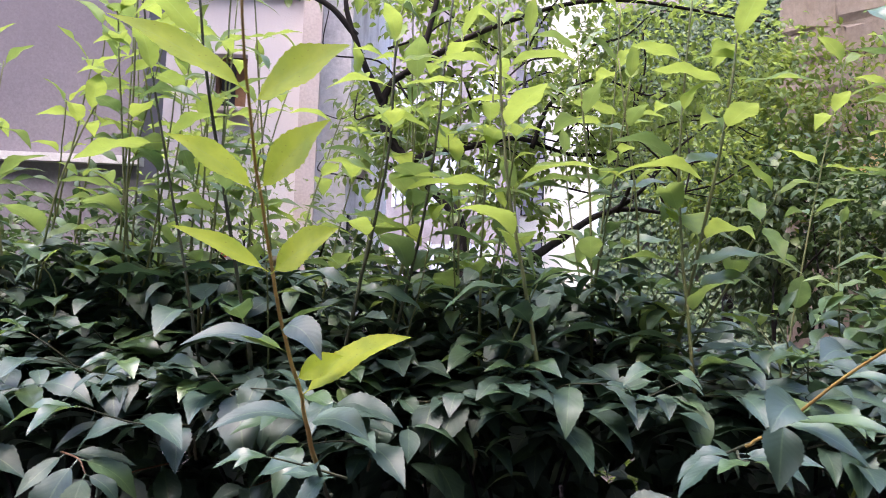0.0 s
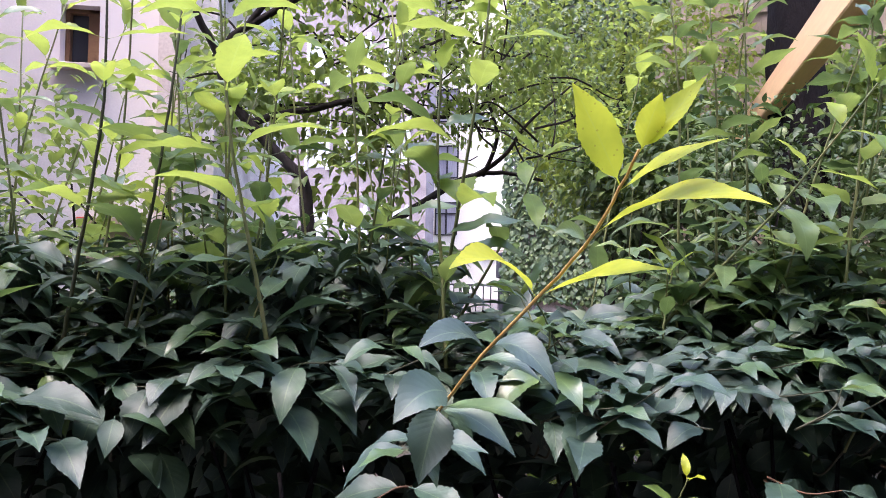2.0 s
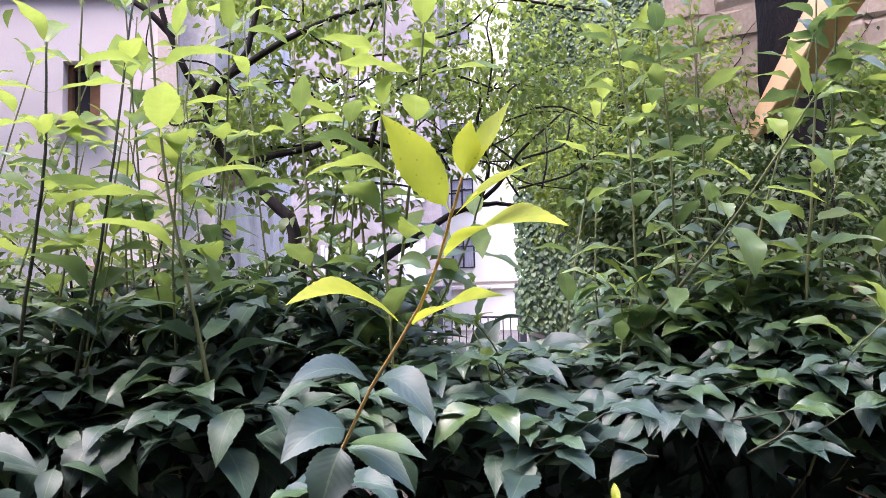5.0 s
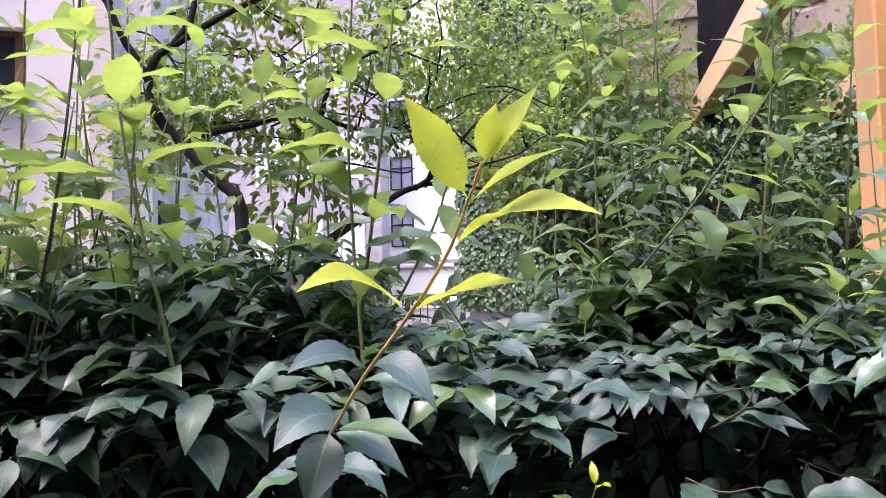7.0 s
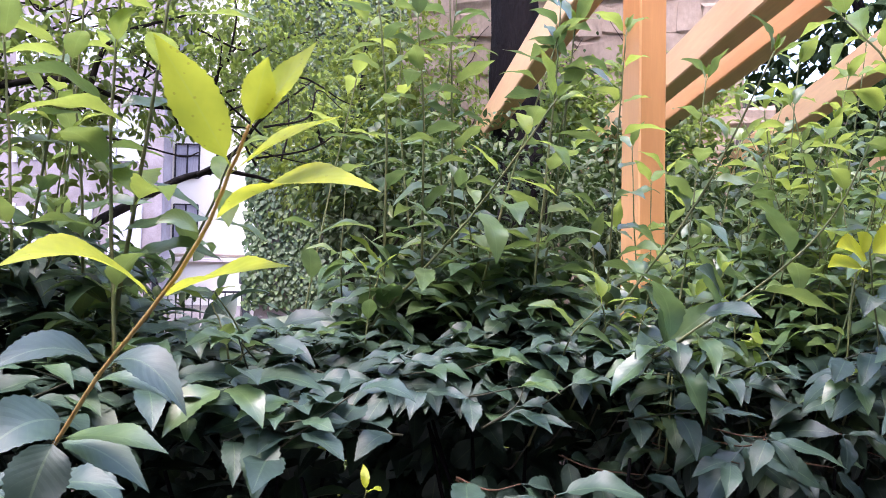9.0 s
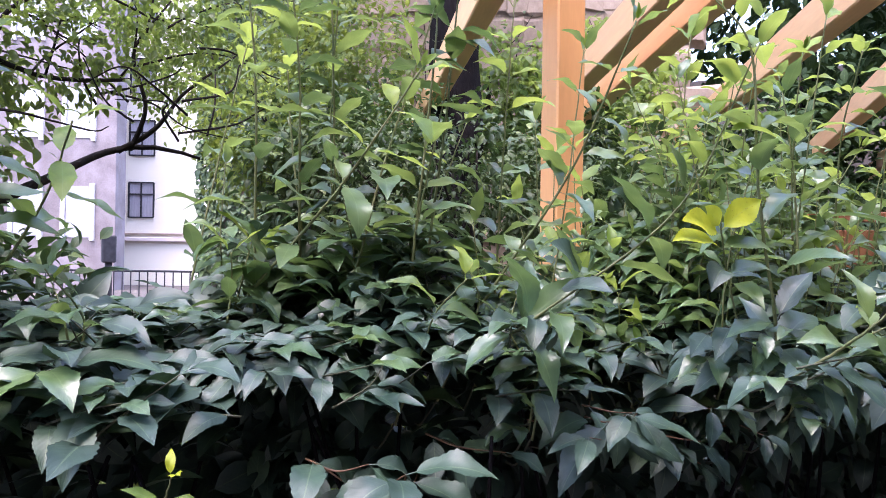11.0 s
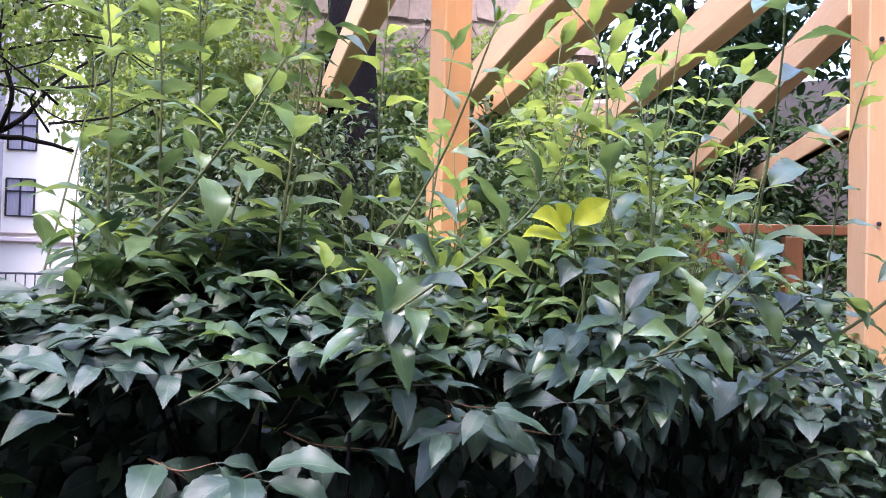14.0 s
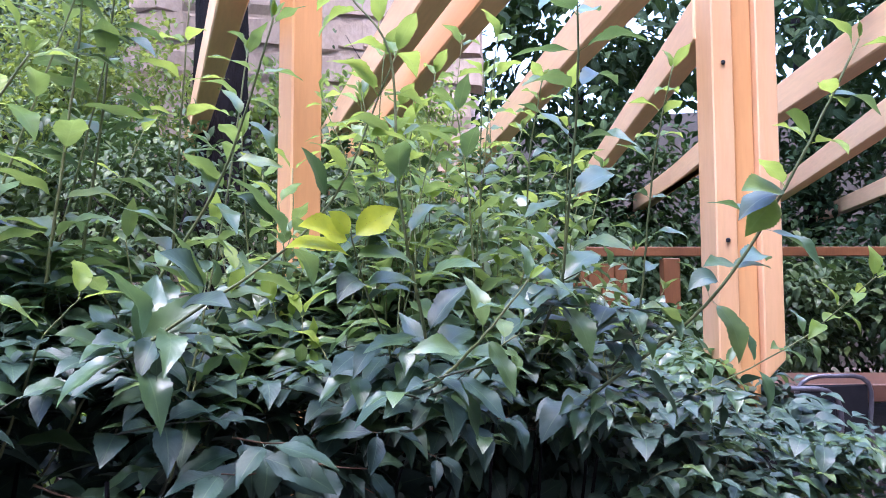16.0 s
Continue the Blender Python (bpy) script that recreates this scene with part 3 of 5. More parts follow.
def bowed_leaf(stem, p0, p1, bow, half, material, face=(0.0, -0.7, 0.7), fold=0.22, wave=0.10):
    """One leaf from p0 to its tip p1, bent upwards by bow in its middle; half: half its width to its length."""
    a, c = Vector(p0), Vector(p1)
    ctrl = (a + c) / 2 + Vector((0, 0, 2 * bow))
    size = (c - a).length
    turn = rng.uniform(0, 6)
    verts, faces, uvs = [], [], []
    n = 28
    for i in range(n + 1):
        u = i / n
        p = a * (1 - u) ** 2 + ctrl * 2 * u * (1 - u) + c * u * u
        d = ((ctrl - a) * (1 - u) + (c - ctrl) * u).normalized()
        x = d.cross(Vector(face)).normalized()
        z = x.cross(d)
        s = max(0.0, (u - 0.09) / 0.91)
        w = leaf_width(s, half) * size if s > 0 else 0.006 * size
        for k in range(-3, 4):
            e = k / 3
            ww = w * (0.925 if abs(k) == 3 and i % 2 and 0.15 < s < 0.95 else 1.0)
            lift = abs(e) ** 1.3 * w * (fold + wave * math.sin(9 * s + turn + (1.4 if k > 0 else 0)))
            verts.append(p + x * e * ww + z * lift)
            uvs.append((0.5 + 0.5 * e, s))
    for i in range(n):
        for k in range(6):
            q = i * 7 + k
            faces.append((q, q + 1, q + 8, q + 7))
    return part("leaf", mesh_from("leaf", verts, faces, material, uvs), stem)


# tall shoots, one after the other along the hedge
shoot([(-0.567, 1.387, 1.386), (-0.593, 1.367, 1.675), (-0.608, 1.354, 1.868)], 8, 0.091, M_MID, M_NEW)
shoot([(-0.405, 1.236, 1.357), (-0.476, 1.212, 1.707), (-0.507, 1.2, 1.888)], 8, 0.104, M_NEW, M_NEW, M_STEM_DARK)
shoot([(-0.300, 1.185, 1.341), (-0.353, 1.112, 1.680), (-0.371, 1.100, 1.846)], 7, 0.104, M_MID, M_NEW, M_STEM_DARK, 0.0055)
shoot([(-0.120, 1.243, 1.327), (-0.073, 1.205, 1.577), (-0.067, 1.194, 1.775)], 7, 0.116, M_NEW, M_NEW, M_STEM_DARK, 0.0052)
shoot([(-0.042, 1.285, 1.325), (-0.002, 1.270, 1.535), (0.029, 1.298, 1.905)], 8, 0.110, M_MID, M_NEW, M_STEM_DARK, 0.0052)
shoot([(0.164, 1.161, 1.345), (0.122, 1.154, 1.563), (0.098, 1.143, 1.830)], 7, 0.122, M_NEW, M_NEW, M_STEM, 0.0052)
shoot([(0.455, 1.233, 1.277), (0.443, 1.270, 1.569), (0.455, 1.252, 1.894)], 9, 0.110, M_MID, M_NEW, M_STEM, 0.005)
shoot([(0.468, 1.277, 1.378), (0.499, 1.209, 1.653), (0.522, 1.195, 1.881)], 8, 0.122, M_NEW, M_NEW, M_STEM, 0.005)
shoot([(0.335, 1.433, 1.380), (0.364, 1.409, 1.600), (0.386, 1.391, 1.796)], 7, 0.091, M_MID, M_NEW)
shoot([(0.513, 1.341, 1.304), (0.584, 1.322, 1.442), (0.616, 1.261, 1.553)], 6, 0.091, M_MID, M_NEW)
shoot([(0.917, 1.365, 1.354), (0.910, 1.354, 1.676), (0.884, 1.350, 1.914)], 9, 0.098, M_MID, M_MID)
shoot([(1.010, 1.395, 1.440), (1.003, 1.387, 1.686), (0.984, 1.384, 1.876)], 8, 0.091, M_MID, M_MID)
shoot([(1.095, 1.429, 1.464), (1.083, 1.421, 1.753), (1.072, 1.416, 1.950)], 9, 0.098, M_MID, M_MID)
shoot([(1.189, 1.259, 1.400), (1.214, 1.245, 1.709), (1.222, 1.237, 1.895)], 9, 0.098, M_MID, None)
shoot([(1.098, 1.296, 1.376), (1.131, 1.272, 1.538), (1.207, 1.221, 1.830)], 8, 0.098, M_MID, M_MID)
shoot([(0.929, 1.301, 1.337), (1.018, 1.192, 1.484), (1.105, 1.085, 1.664)], 7, 0.091, M_MID, M_NEW, M_STEM, 0.0045)
shoot([(1.256, 1.350, 1.294), (1.274, 1.304, 1.602), (1.282, 1.269, 1.880)], 9, 0.104, M_MID, None, M_STEM, 0.005)
shoot([(1.420, 1.329, 1.291), (1.418, 1.304, 1.570), (1.419, 1.273, 1.892)], 10, 0.098, M_MID, M_NEW)
shoot([(1.291, 1.131, 1.321), (1.353, 1.004, 1.516), (1.353, 0.864, 1.723)], 8, 0.079, M_MID, M_MID, M_STEM, 0.0045)
lean = shoot([(1.224, 0.928, 1.276), (1.412, 0.828, 1.444), (1.489, 0.752, 1.683)], 9, 0.091, M_MID, M_NEW, M_STEM, 0.0036, below=0.05)
leaf_to(lean, (1.245, 0.909, 1.314), (1.272, 0.821, 1.314), M_OLD, 1.30)
leaf_to(lean, (1.278, 0.892, 1.336), (1.202, 0.876, 1.383), M_OLD, 1.30)
leaf_to(lean, (1.285, 0.887, 1.336), (1.266, 0.862, 1.374), M_MID, 1.40)
leaf_to(lean, (1.418, 0.822, 1.462), (1.365, 0.810, 1.530), M_MID, 1.10)
leaf_to(lean, (1.353, 0.852, 1.424), (1.292, 0.849, 1.46), M_OLD, 1.20)
leaf_to(lean, (1.205, 0.881, 1.224), (1.192, 0.851, 1.267), M_OLD, 1.50)
leaf_to(lean, (1.358, 1.186, 1.2), (1.328, 1.142, 1.237), M_OLD, 1.50)
yellow = shoot([(1.514, 0.800, 1.254), (1.450, 0.770, 1.329), (1.407, 0.750, 1.401), (1.403, 0.747, 1.418)], 0, 0.07, M_NEW, M_YEL, M_STEM, 0.0026, below=0.04)
bowed_leaf(yellow, (1.407, 0.750, 1.405), (1.474, 0.735, 1.450), 0.004, 0.25, M_YEL, (-0.4, -0.9, 0.3))
bowed_leaf(yellow, (1.404, 0.750, 1.408), (1.360, 0.740, 1.436), 0.003, 0.25, M_YEL, (-0.5, -0.9, 0.2))
bowed_leaf(yellow, (1.405, 0.752, 1.398), (1.315, 0.740, 1.414), 0.008, 0.22, M_YEL, (-0.4, -0.8, 0.5))
bowed_leaf(yellow, (1.410, 0.755, 1.380), (1.297, 0.740, 1.386), 0.010, 0.17, M_YEL, (-0.2, -0.6, 0.8))
bowed_leaf(yellow, (1.412, 0.755, 1.378), (1.500, 0.730, 1.372), 0.012, 0.20, M_LIME, (-0.2, -0.5, 0.8))
bowed_leaf(yellow, (1.440, 0.766, 1.345), (1.375, 0.740, 1.318), 0.014, 0.26, M_OLD, (-0.2, -0.6, 0.8))
bowed_leaf(yellow, (1.442, 0.766, 1.342), (1.525, 0.750, 1.345), 0.010, 0.20, M_MID, (-0.1, -0.5, 0.9))
shoot([(1.567, 0.773, 1.250), (1.495, 0.757, 1.473), (1.480, 0.760, 1.674), (1.425, 0.801, 1.769)], 9, 0.091, M_MID, M_NEW, M_STEM, 0.0042)
shoot([(1.806, 0.699, 1.346), (1.734, 0.615, 1.622), (1.688, 0.580, 1.803)], 8, 0.104, M_MID, M_MID, M_STEM, 0.0042)
shoot([(1.809, 0.895, 1.275), (1.794, 0.897, 1.509), (1.772, 0.908, 1.676)], 8, 0.085, M_MID, M_MID)
shoot([(1.955, 0.639, 1.300), (1.924, 0.591, 1.549), (1.899, 0.539, 1.704)], 9, 0.061, M_MID, M_NEW, M_STEM, 0.0032)
outer = shoot([(1.960, 0.728, 1.157), (1.994, 0.537, 1.313), (1.975, 0.396, 1.497), (1.990, 0.291, 1.707)], 9, 0.085, M_MID, M_NEW, M_STEM, 0.0050)
bowed_leaf(outer, (1.978, 0.405, 1.485), (1.890, 0.436, 1.440), 0.012, 0.22, M_OLD, (0.25, -0.4, 0.9))
bowed_leaf(outer, (1.978, 0.408, 1.480), (1.908, 0.434, 1.417), 0.004, 0.26, M_NEW, (-0.6, -0.7, 0.3))
bowed_leaf(outer, (1.976, 0.398, 1.490), (1.865, 0.420, 1.481), 0.006, 0.22, M_LIME, (-0.4, -0.6, 0.7))
bowed_leaf(outer, (1.990, 0.492, 1.370), (2.096, 0.465, 1.374), 0.010, 0.16, M_MID, (0.0, -0.4, 0.9))
bowed_leaf(outer, (1.991, 0.510, 1.348), (1.935, 0.540, 1.335), 0.016, 0.30, M_OLD, (-0.4, -0.6, 0.7))
bowed_leaf(outer, (1.981, 0.357, 1.572), (1.900, 0.367, 1.594), 0.004, 0.24, M_NEW, (-0.5, -0.8, 0.3))
bowed_leaf(outer, (1.985, 0.330, 1.630), (2.100, 0.291, 1.611), 0.014, 0.18, M_MID, (0.0, -0.5, 0.9))
shoot([(2.490, 0.769, 1.103), (2.540, 0.565, 1.231), (2.537, 0.413, 1.368)], 9, 0.082, M_MID, M_NEW, M_STEM, 0.003)
shoot([(1.569, 0.690, 1.204), (1.579, 0.647, 1.254), (1.592, 0.617, 1.277)], 4, 0.061, M_MID, M_MID, M_STEM, 0.003)
shoot([(1.486, 0.646, 1.232), (1.484, 0.580, 1.285), (1.497, 0.527, 1.347)], 5, 0.073, M_MID, M_MID, M_STEM, 0.0035)
shoot([(1.773, 1.188, 1.286), (1.813, 1.127, 1.501), (1.833, 1.087, 1.715)], 9, 0.079, M_MID, M_NEW)
shoot([(1.958, 1.002, 1.286), (1.937, 0.997, 1.560), (1.894, 0.948, 1.783)], 10, 0.079, M_MID, M_NEW)
shoot([(2.094, 1.002, 1.284), (2.086, 0.984, 1.613), (2.059, 0.922, 1.802)], 10, 0.073, M_MID, M_NEW)
sheen = shoot([(1.240, 1.290, 1.560), (1.262, 1.280, 1.680), (1.275, 1.272, 1.765)], 0, 0.08, M_MID, None, M_STEM, 0.003, below=0.2)
bowed_leaf(sheen, (1.275, 1.272, 1.765), (1.335, 1.215, 1.745), 0.020, 0.32, M_OLD, (0.0, -0.5, 0.9))
bowed_leaf(sheen, (1.272, 1.275, 1.750), (1.205, 1.235, 1.725), 0.014, 0.24, M_MID, (-0.1, -0.4, 0.9))
# shoots at the near side, leaning out
red = shoot([(-0.122, 0.857, 1.168), (-0.127, 0.845, 1.196), (-0.133, 0.830, 1.232), (-0.149, 0.790, 1.308), (-0.163, 0.745, 1.412), (-0.171, 0.690, 1.514), (-0.170, 0.630, 1.620)], 0, 0.085, M_NEW, M_NEW, M_STEM_RED, 0.0042, below=0.02)
bowed_leaf(red, (-0.170, 0.679, 1.530), (-0.291, 0.645, 1.587), 0.006, 0.14, M_SPRING_LIT)
bowed_leaf(red, (-0.168, 0.682, 1.520), (-0.072, 0.640, 1.566), 0.004, 0.22, M_SPRING_LIT, (0.0, -0.9, 0.5))
bowed_leaf(red, (-0.168, 0.720, 1.442), (-0.249, 0.690, 1.491), 0.006, 0.18, M_SPRING_LIT)
bowed_leaf(red, (-0.166, 0.720, 1.443), (-0.093, 0.680, 1.508), 0.004, 0.21, M_SPRING_LIT, (0.0, -0.9, 0.5))
bowed_leaf(red, (-0.160, 0.757, 1.366), (-0.249, 0.720, 1.407), 0.004, 0.12, M_SPRING_LIT)
bowed_leaf(red, (-0.158, 0.760, 1.364), (-0.086, 0.720, 1.410), 0.004, 0.22, M_SPRING_LIT, (0.0, -0.9, 0.5))
bowed_leaf(red, (-0.147, 0.799, 1.278), (-0.250, 0.770, 1.287), 0.018, 0.14, M_OLD, (0.0, -0.5, 0.9))
bowed_leaf(red, (-0.145, 0.798, 1.282), (-0.215, 0.785, 1.300), 0.006, 0.12, M_NEW, (0.0, -0.3, 0.9))
bowed_leaf(red, (-0.149, 0.790, 1.308), (-0.100, 0.750, 1.278), 0.014, 0.26, M_OLD, (0.1, -0.7, 0.7))
bowed_leaf(red, (-0.133, 0.830, 1.230), (-0.011, 0.770, 1.304), 0.012, 0.13, M_SPRING_LIT)
bowed_leaf(red, (-0.138, 0.818, 1.250), (-0.082, 0.790, 1.280), 0.003, 0.20, M_SPRING_LIT, (0.0, -0.9, 0.4))
bowed_leaf(red, (-0.128, 0.845, 1.200), (-0.226, 0.800, 1.194), 0.016, 0.16, M_OLD, (0.0, -0.4, 0.9))
bowed_leaf(red, (-0.126, 0.845, 1.198), (-0.052, 0.800, 1.190), 0.014, 0.24, M_OLD, (0.0, -0.5, 0.9))
bright = shoot([(0.386, 0.825, 1.205), (0.396, 0.793, 1.228), (0.425, 0.712, 1.294), (0.454, 0.643, 1.346), (0.469, 0.578, 1.386), (0.477, 0.542, 1.418), (0.485, 0.522, 1.446)], 0, 0.075, M_YEL, M_YEL, M_STEM_RED, 0.0027, below=0.02)
bowed_leaf(bright, (0.478, 0.538, 1.424), (0.433, 0.503, 1.481), 0.002, 0.17, M_YEL, (-0.2, -1.0, 0.2))
bowed_leaf(bright, (0.485, 0.522, 1.444), (0.487, 0.495, 1.476), 0.002, 0.21, M_YEL, (-0.2, -1.0, 0.1))
bowed_leaf(bright, (0.485, 0.522, 1.445), (0.509, 0.482, 1.484), 0.000, 0.15, M_YEL, (-0.5, -0.7, 0.4))
bowed_leaf(bright, (0.478, 0.540, 1.420), (0.525, 0.486, 1.448), 0.004, 0.14, M_YEL, (0.0, -0.6, 0.8))
bowed_leaf(bright, (0.471, 0.572, 1.391), (0.534, 0.455, 1.406), 0.015, 0.15, M_YEL, (-0.1, -0.5, 0.85))
bowed_leaf(bright, (0.469, 0.576, 1.387), (0.443, 0.570, 1.392), 0.006, 0.24, M_LIME, (0.0, -0.8, 0.5))
bowed_leaf(bright, (0.452, 0.648, 1.344), (0.368, 0.560, 1.366), 0.018, 0.14, M_YEL, (0.0, -0.55, 0.85))
bowed_leaf(bright, (0.453, 0.645, 1.345), (0.512, 0.530, 1.369), 0.006, 0.14, M_YEL, (0.0, -0.55, 0.8))
bowed_leaf(bright, (0.425, 0.712, 1.294), (0.358, 0.660, 1.301), 0.014, 0.20, M_OLD, (0.0, -0.55, 0.85))
bowed_leaf(bright, (0.426, 0.710, 1.296), (0.476, 0.660, 1.264), 0.018, 0.22, M_OLD, (0.1, -0.6, 0.8))
bowed_leaf(bright, (0.417, 0.730, 1.280), (0.470, 0.690, 1.268), 0.010, 0.14, M_MID, (0.0, -0.4, 0.9))
bowed_leaf(bright, (0.402, 0.775, 1.243), (0.343, 0.720, 1.227), 0.014, 0.29, M_OLD, (-0.1, -0.8, 0.6))
bowed_leaf(bright, (0.394, 0.795, 1.226), (0.371, 0.760, 1.160), 0.008, 0.30, M_OLD, (0.0, -1.0, 0.25))
bowed_leaf(bright, (0.396, 0.792, 1.227), (0.471, 0.710, 1.227), 0.008, 0.14, M_MID, (0.0, -0.35, 0.9))
bowed_leaf(bright, (0.394, 0.797, 1.223), (0.462, 0.750, 1.188), 0.012, 0.19, M_OLD, (0.1, -0.5, 0.8))
shoot([(0.690, 0.930, 1.020), (0.695, 0.900, 1.085), (0.700, 0.880, 1.125)], 4, 0.042, M_NEW, M_YEL, M_STEM, 0.0025)
# shorter shoots that fill the back of the hedge
for k in range(44):
    x = rng.uniform(-1.3, 2.3)
    y = front(x) + rng.uniform(0.22, 0.62)
    z = top(x, y) - 0.04
    h = rng.uniform(0.14, 0.42) if not (0.52 < x < 0.86 or 1.40 < x < 1.64) else rng.uniform(0.08, 0.16)
    lean_v = Vector((rng.uniform(-0.25, 0.3), rng.uniform(-0.25, 0.15), 1)).normalized()
    b = Vector((x, y, z))
    shoot([b, b + lean_v * h * 0.5 + rvec(0.02), b + lean_v * h + rvec(0.03)], max(3, int(h * 15)), rng.uniform(0.065, 0.09), M_MID, M_NEW if rng.random() < (0.6 if x < 0.8 else 0.45) else M_MID, M_STEM, 0.0032)

# leafy short shoots where the hedge stands fullest
for k in range(36):
    x = rng.uniform(0.9, 2.35)
    y = front(x) + rng.uniform(0.10, 0.60)
    z = top(x, y) - 0.05
    h = rng.uniform(0.05, 0.10) if 1.40 < x < 1.64 else rng.uniform(0.08, 0.19) if x < 1.55 else rng.uniform(0.10, 0.28)
    lean_v = Vector((rng.uniform(-0.5, 0.5), rng.uniform(-0.5, 0.25), 1)).normalized()
    b = Vector((x, y, z))
    shoot([b, b + lean_v * h * 0.5 + rvec(0.02), b + lean_v * h + rvec(0.03)], max(3, int(h * 17)), rng.uniform(0.068, 0.095), M_MID, M_LIME if rng.random() < 0.6 else M_NEW, M_STEM, 0.003)

for k in range(36):
    x = rng.uniform(1.62, 2.35)
    y = front(x) + rng.uniform(0.06, 0.55)
    h = rng.uniform(0.12, 0.30) if k % 3 else rng.uniform(0.32, 0.60)
    lean_v = Vector((rng.uniform(-0.3, 0.3), rng.uniform(-0.35, 0.2), 1)).normalized()
    b = Vector((x, y, top(x, y) - 0.05))
    shoot([b, b + lean_v * h * 0.5 + rvec(0.02), b + lean_v * h + rvec(0.03)], max(4, int(h * 15)), rng.uniform(0.062, 0.085), M_MID, rng.choice((M_LIME, M_NEW, M_MID)), M_STEM, 0.003)

for k in range(34):
    x = rng.uniform(1.75, 2.75)
    y = front(x) + rng.uniform(-0.02, 0.40)
    h = rng.uniform(0.14, 0.34)
    lean_v = Vector((rng.uniform(-0.4, 0.6), rng.uniform(-0.5, 0.1), 1)).normalized()
    b = Vector((x, y, top(x, y) - 0.04))
    shoot([b, b + lean_v * h * 0.5 + rvec(0.02), b + lean_v * h + rvec(0.03)], max(4, int(h * 17)), rng.uniform(0.062, 0.085), M_MID, rng.choice((M_LIME, M_MID)), M_STEM, 0.0026)

# tall leafy shoots before the pergola's beams
for k in range(16):
    x = 1.30 + 1.10 * (k + rng.uniform(0.1, 0.9)) / 16
    if 1.40 < x < 1.64:
        continue
    y = front(x) + rng.uniform(0.04, 0.50)
    h = rng.uniform(0.38, 0.66)
    lean_v = Vector((rng.uniform(-0.12, 0.22), rng.uniform(-0.22, 0.05), 1)).normalized()
    b = Vector((x, y, top(x, y) - 0.04))
    shoot([b, b + lean_v * h * 0.5 + rvec(0.02), b + lean_v * h + rvec(0.03)], int(h * 16), rng.uniform(0.072, 0.092), rng.choice((M_MID, M_LIME)), rng.choice((M_NEW, M_LIME)), M_STEM, 0.0034)

# large-leaved shoots where the hedge grows tallest
for k in range(32):
    x = rng.uniform(-1.2, 0.5)
    y = front(x) + rng.uniform(0.30, 0.75)
    z = top(x, y) - 0.06
    h = rng.uniform(0.5, 0.8)
    lean_v = Vector((rng.uniform(-0.16, 0.2), rng.uniform(-0.14, 0.06), 1)).normalized()
    b = Vector((x, y, z))
    shoot([b, b + lean_v * h * 0.5 + rvec(0.02), b + lean_v * h + rvec(0.03)], max(5, int(h * 11)), rng.uniform(0.085, 0.115), rng.choice((M_MID, M_LIME)), rng.choice((M_NEW, M_NEW, M_LIME)), M_STEM, 0.0045)
for x, dy, h, sway in ((-0.42, 0.34, 0.72, 0.03), (-0.30, 0.52, 0.78, -0.05), (-0.16, 0.40, 0.70, 0.06), (-0.02, 0.58, 0.74, -0.02), (0.10, 0.44, 0.66, 0.05)):
    b = Vector((x, front(x) + dy, top(x, front(x) + dy) - 0.06))
    shoot([b, b + Vector((sway, -0.03, h * 0.5)), b + Vector((sway * 1.6, -0.09, h))], 9, 0.095, M_MID, M_NEW, M_STEM, 0.0046)
# taller thin shoots at the far side
for k in range(28):
    x = rng.uniform(-1.3, 2.2)
    if 0.54 < x < 0.86 or 1.36 < x < 1.68:
        continue
    y = front(x) + rng.uniform(0.42, 0.80)
    z = top(x, y) - 0.06
    h = rng.uniform(0.45, 0.75) if x < 1.2 else rng.uniform(0.3, 0.58)
    lean_v = Vector((rng.uniform(-0.22, 0.26), rng.uniform(-0.2, 0.10), 1)).normalized()
    b = Vector((x, y, z))
    shoot([b, b + lean_v * h * 0.5 + rvec(0.02), b + lean_v * h + rvec(0.03)], max(4, int(h * 12)), rng.uniform(0.08, 0.115), M_MID if x > 0.7 else rng.choice((M_MID, M_NEW)), M_NEW if rng.random() < (0.9 if x < 0.8 else 0.6) else M_MID, M_STEM, 0.004)

# ---- timber pergola ----
pergola = thing("timber_pergola", (4.2, 3.0, 0.0), "orange-stained timber pergola with fanned roof beams on posts", "pergola")
BEAM_Z = 2.31
BEAM_H = 0.17


def beam(x0, y0, x1, y1, z=BEAM_Z, h=BEAM_H, w=0.10, name="beam", label=""):
    a, b = Vector((x0, y0, z + h / 2)), Vector((x1, y1, z + h / 2))
    d = b - a
    m = Matrix.Translation((a + b) / 2) @ Matrix.Rotation(math.atan2(d.y, d.x), 4, 'Z')
    ob = part(name, box_mesh(name, (d.length, w, h), M_TIMBER_SHADED if name == "rail" else M_TIMBER_B, 0.006), pergola, label)
    ob.matrix_basis = m
    return ob


def ray_beam(x, y, deg, back, far):
    c, s = math.cos(radians(deg)), math.sin(radians(deg))
    beam(x - c * back, y - s * back, x + c * far, y + s * far)


ray_beam(1.97, 2.13, 67, 0.50, 5.2)
ray_beam(2.53, 1.80, 62, 0.50, 4.0)
ray_beam(2.74, 1.78, 61, 0.55, 5.0)
ray_beam(3.01, 1.29, 52, 0.45, 5.0)
ray_beam(3.48, 1.205, 40, 0.06, 5.5)
ray_beam(4.72, 1.255, 40, 1.1, 4.5)
ray_beam(5.57, 1.01, 30, 0.6, 4.5)
ray_beam(7.88, 1.25, 30, 0.6, 4.5)
ray_beam(6.10, 2.45, 38, 0.6, 4.0)


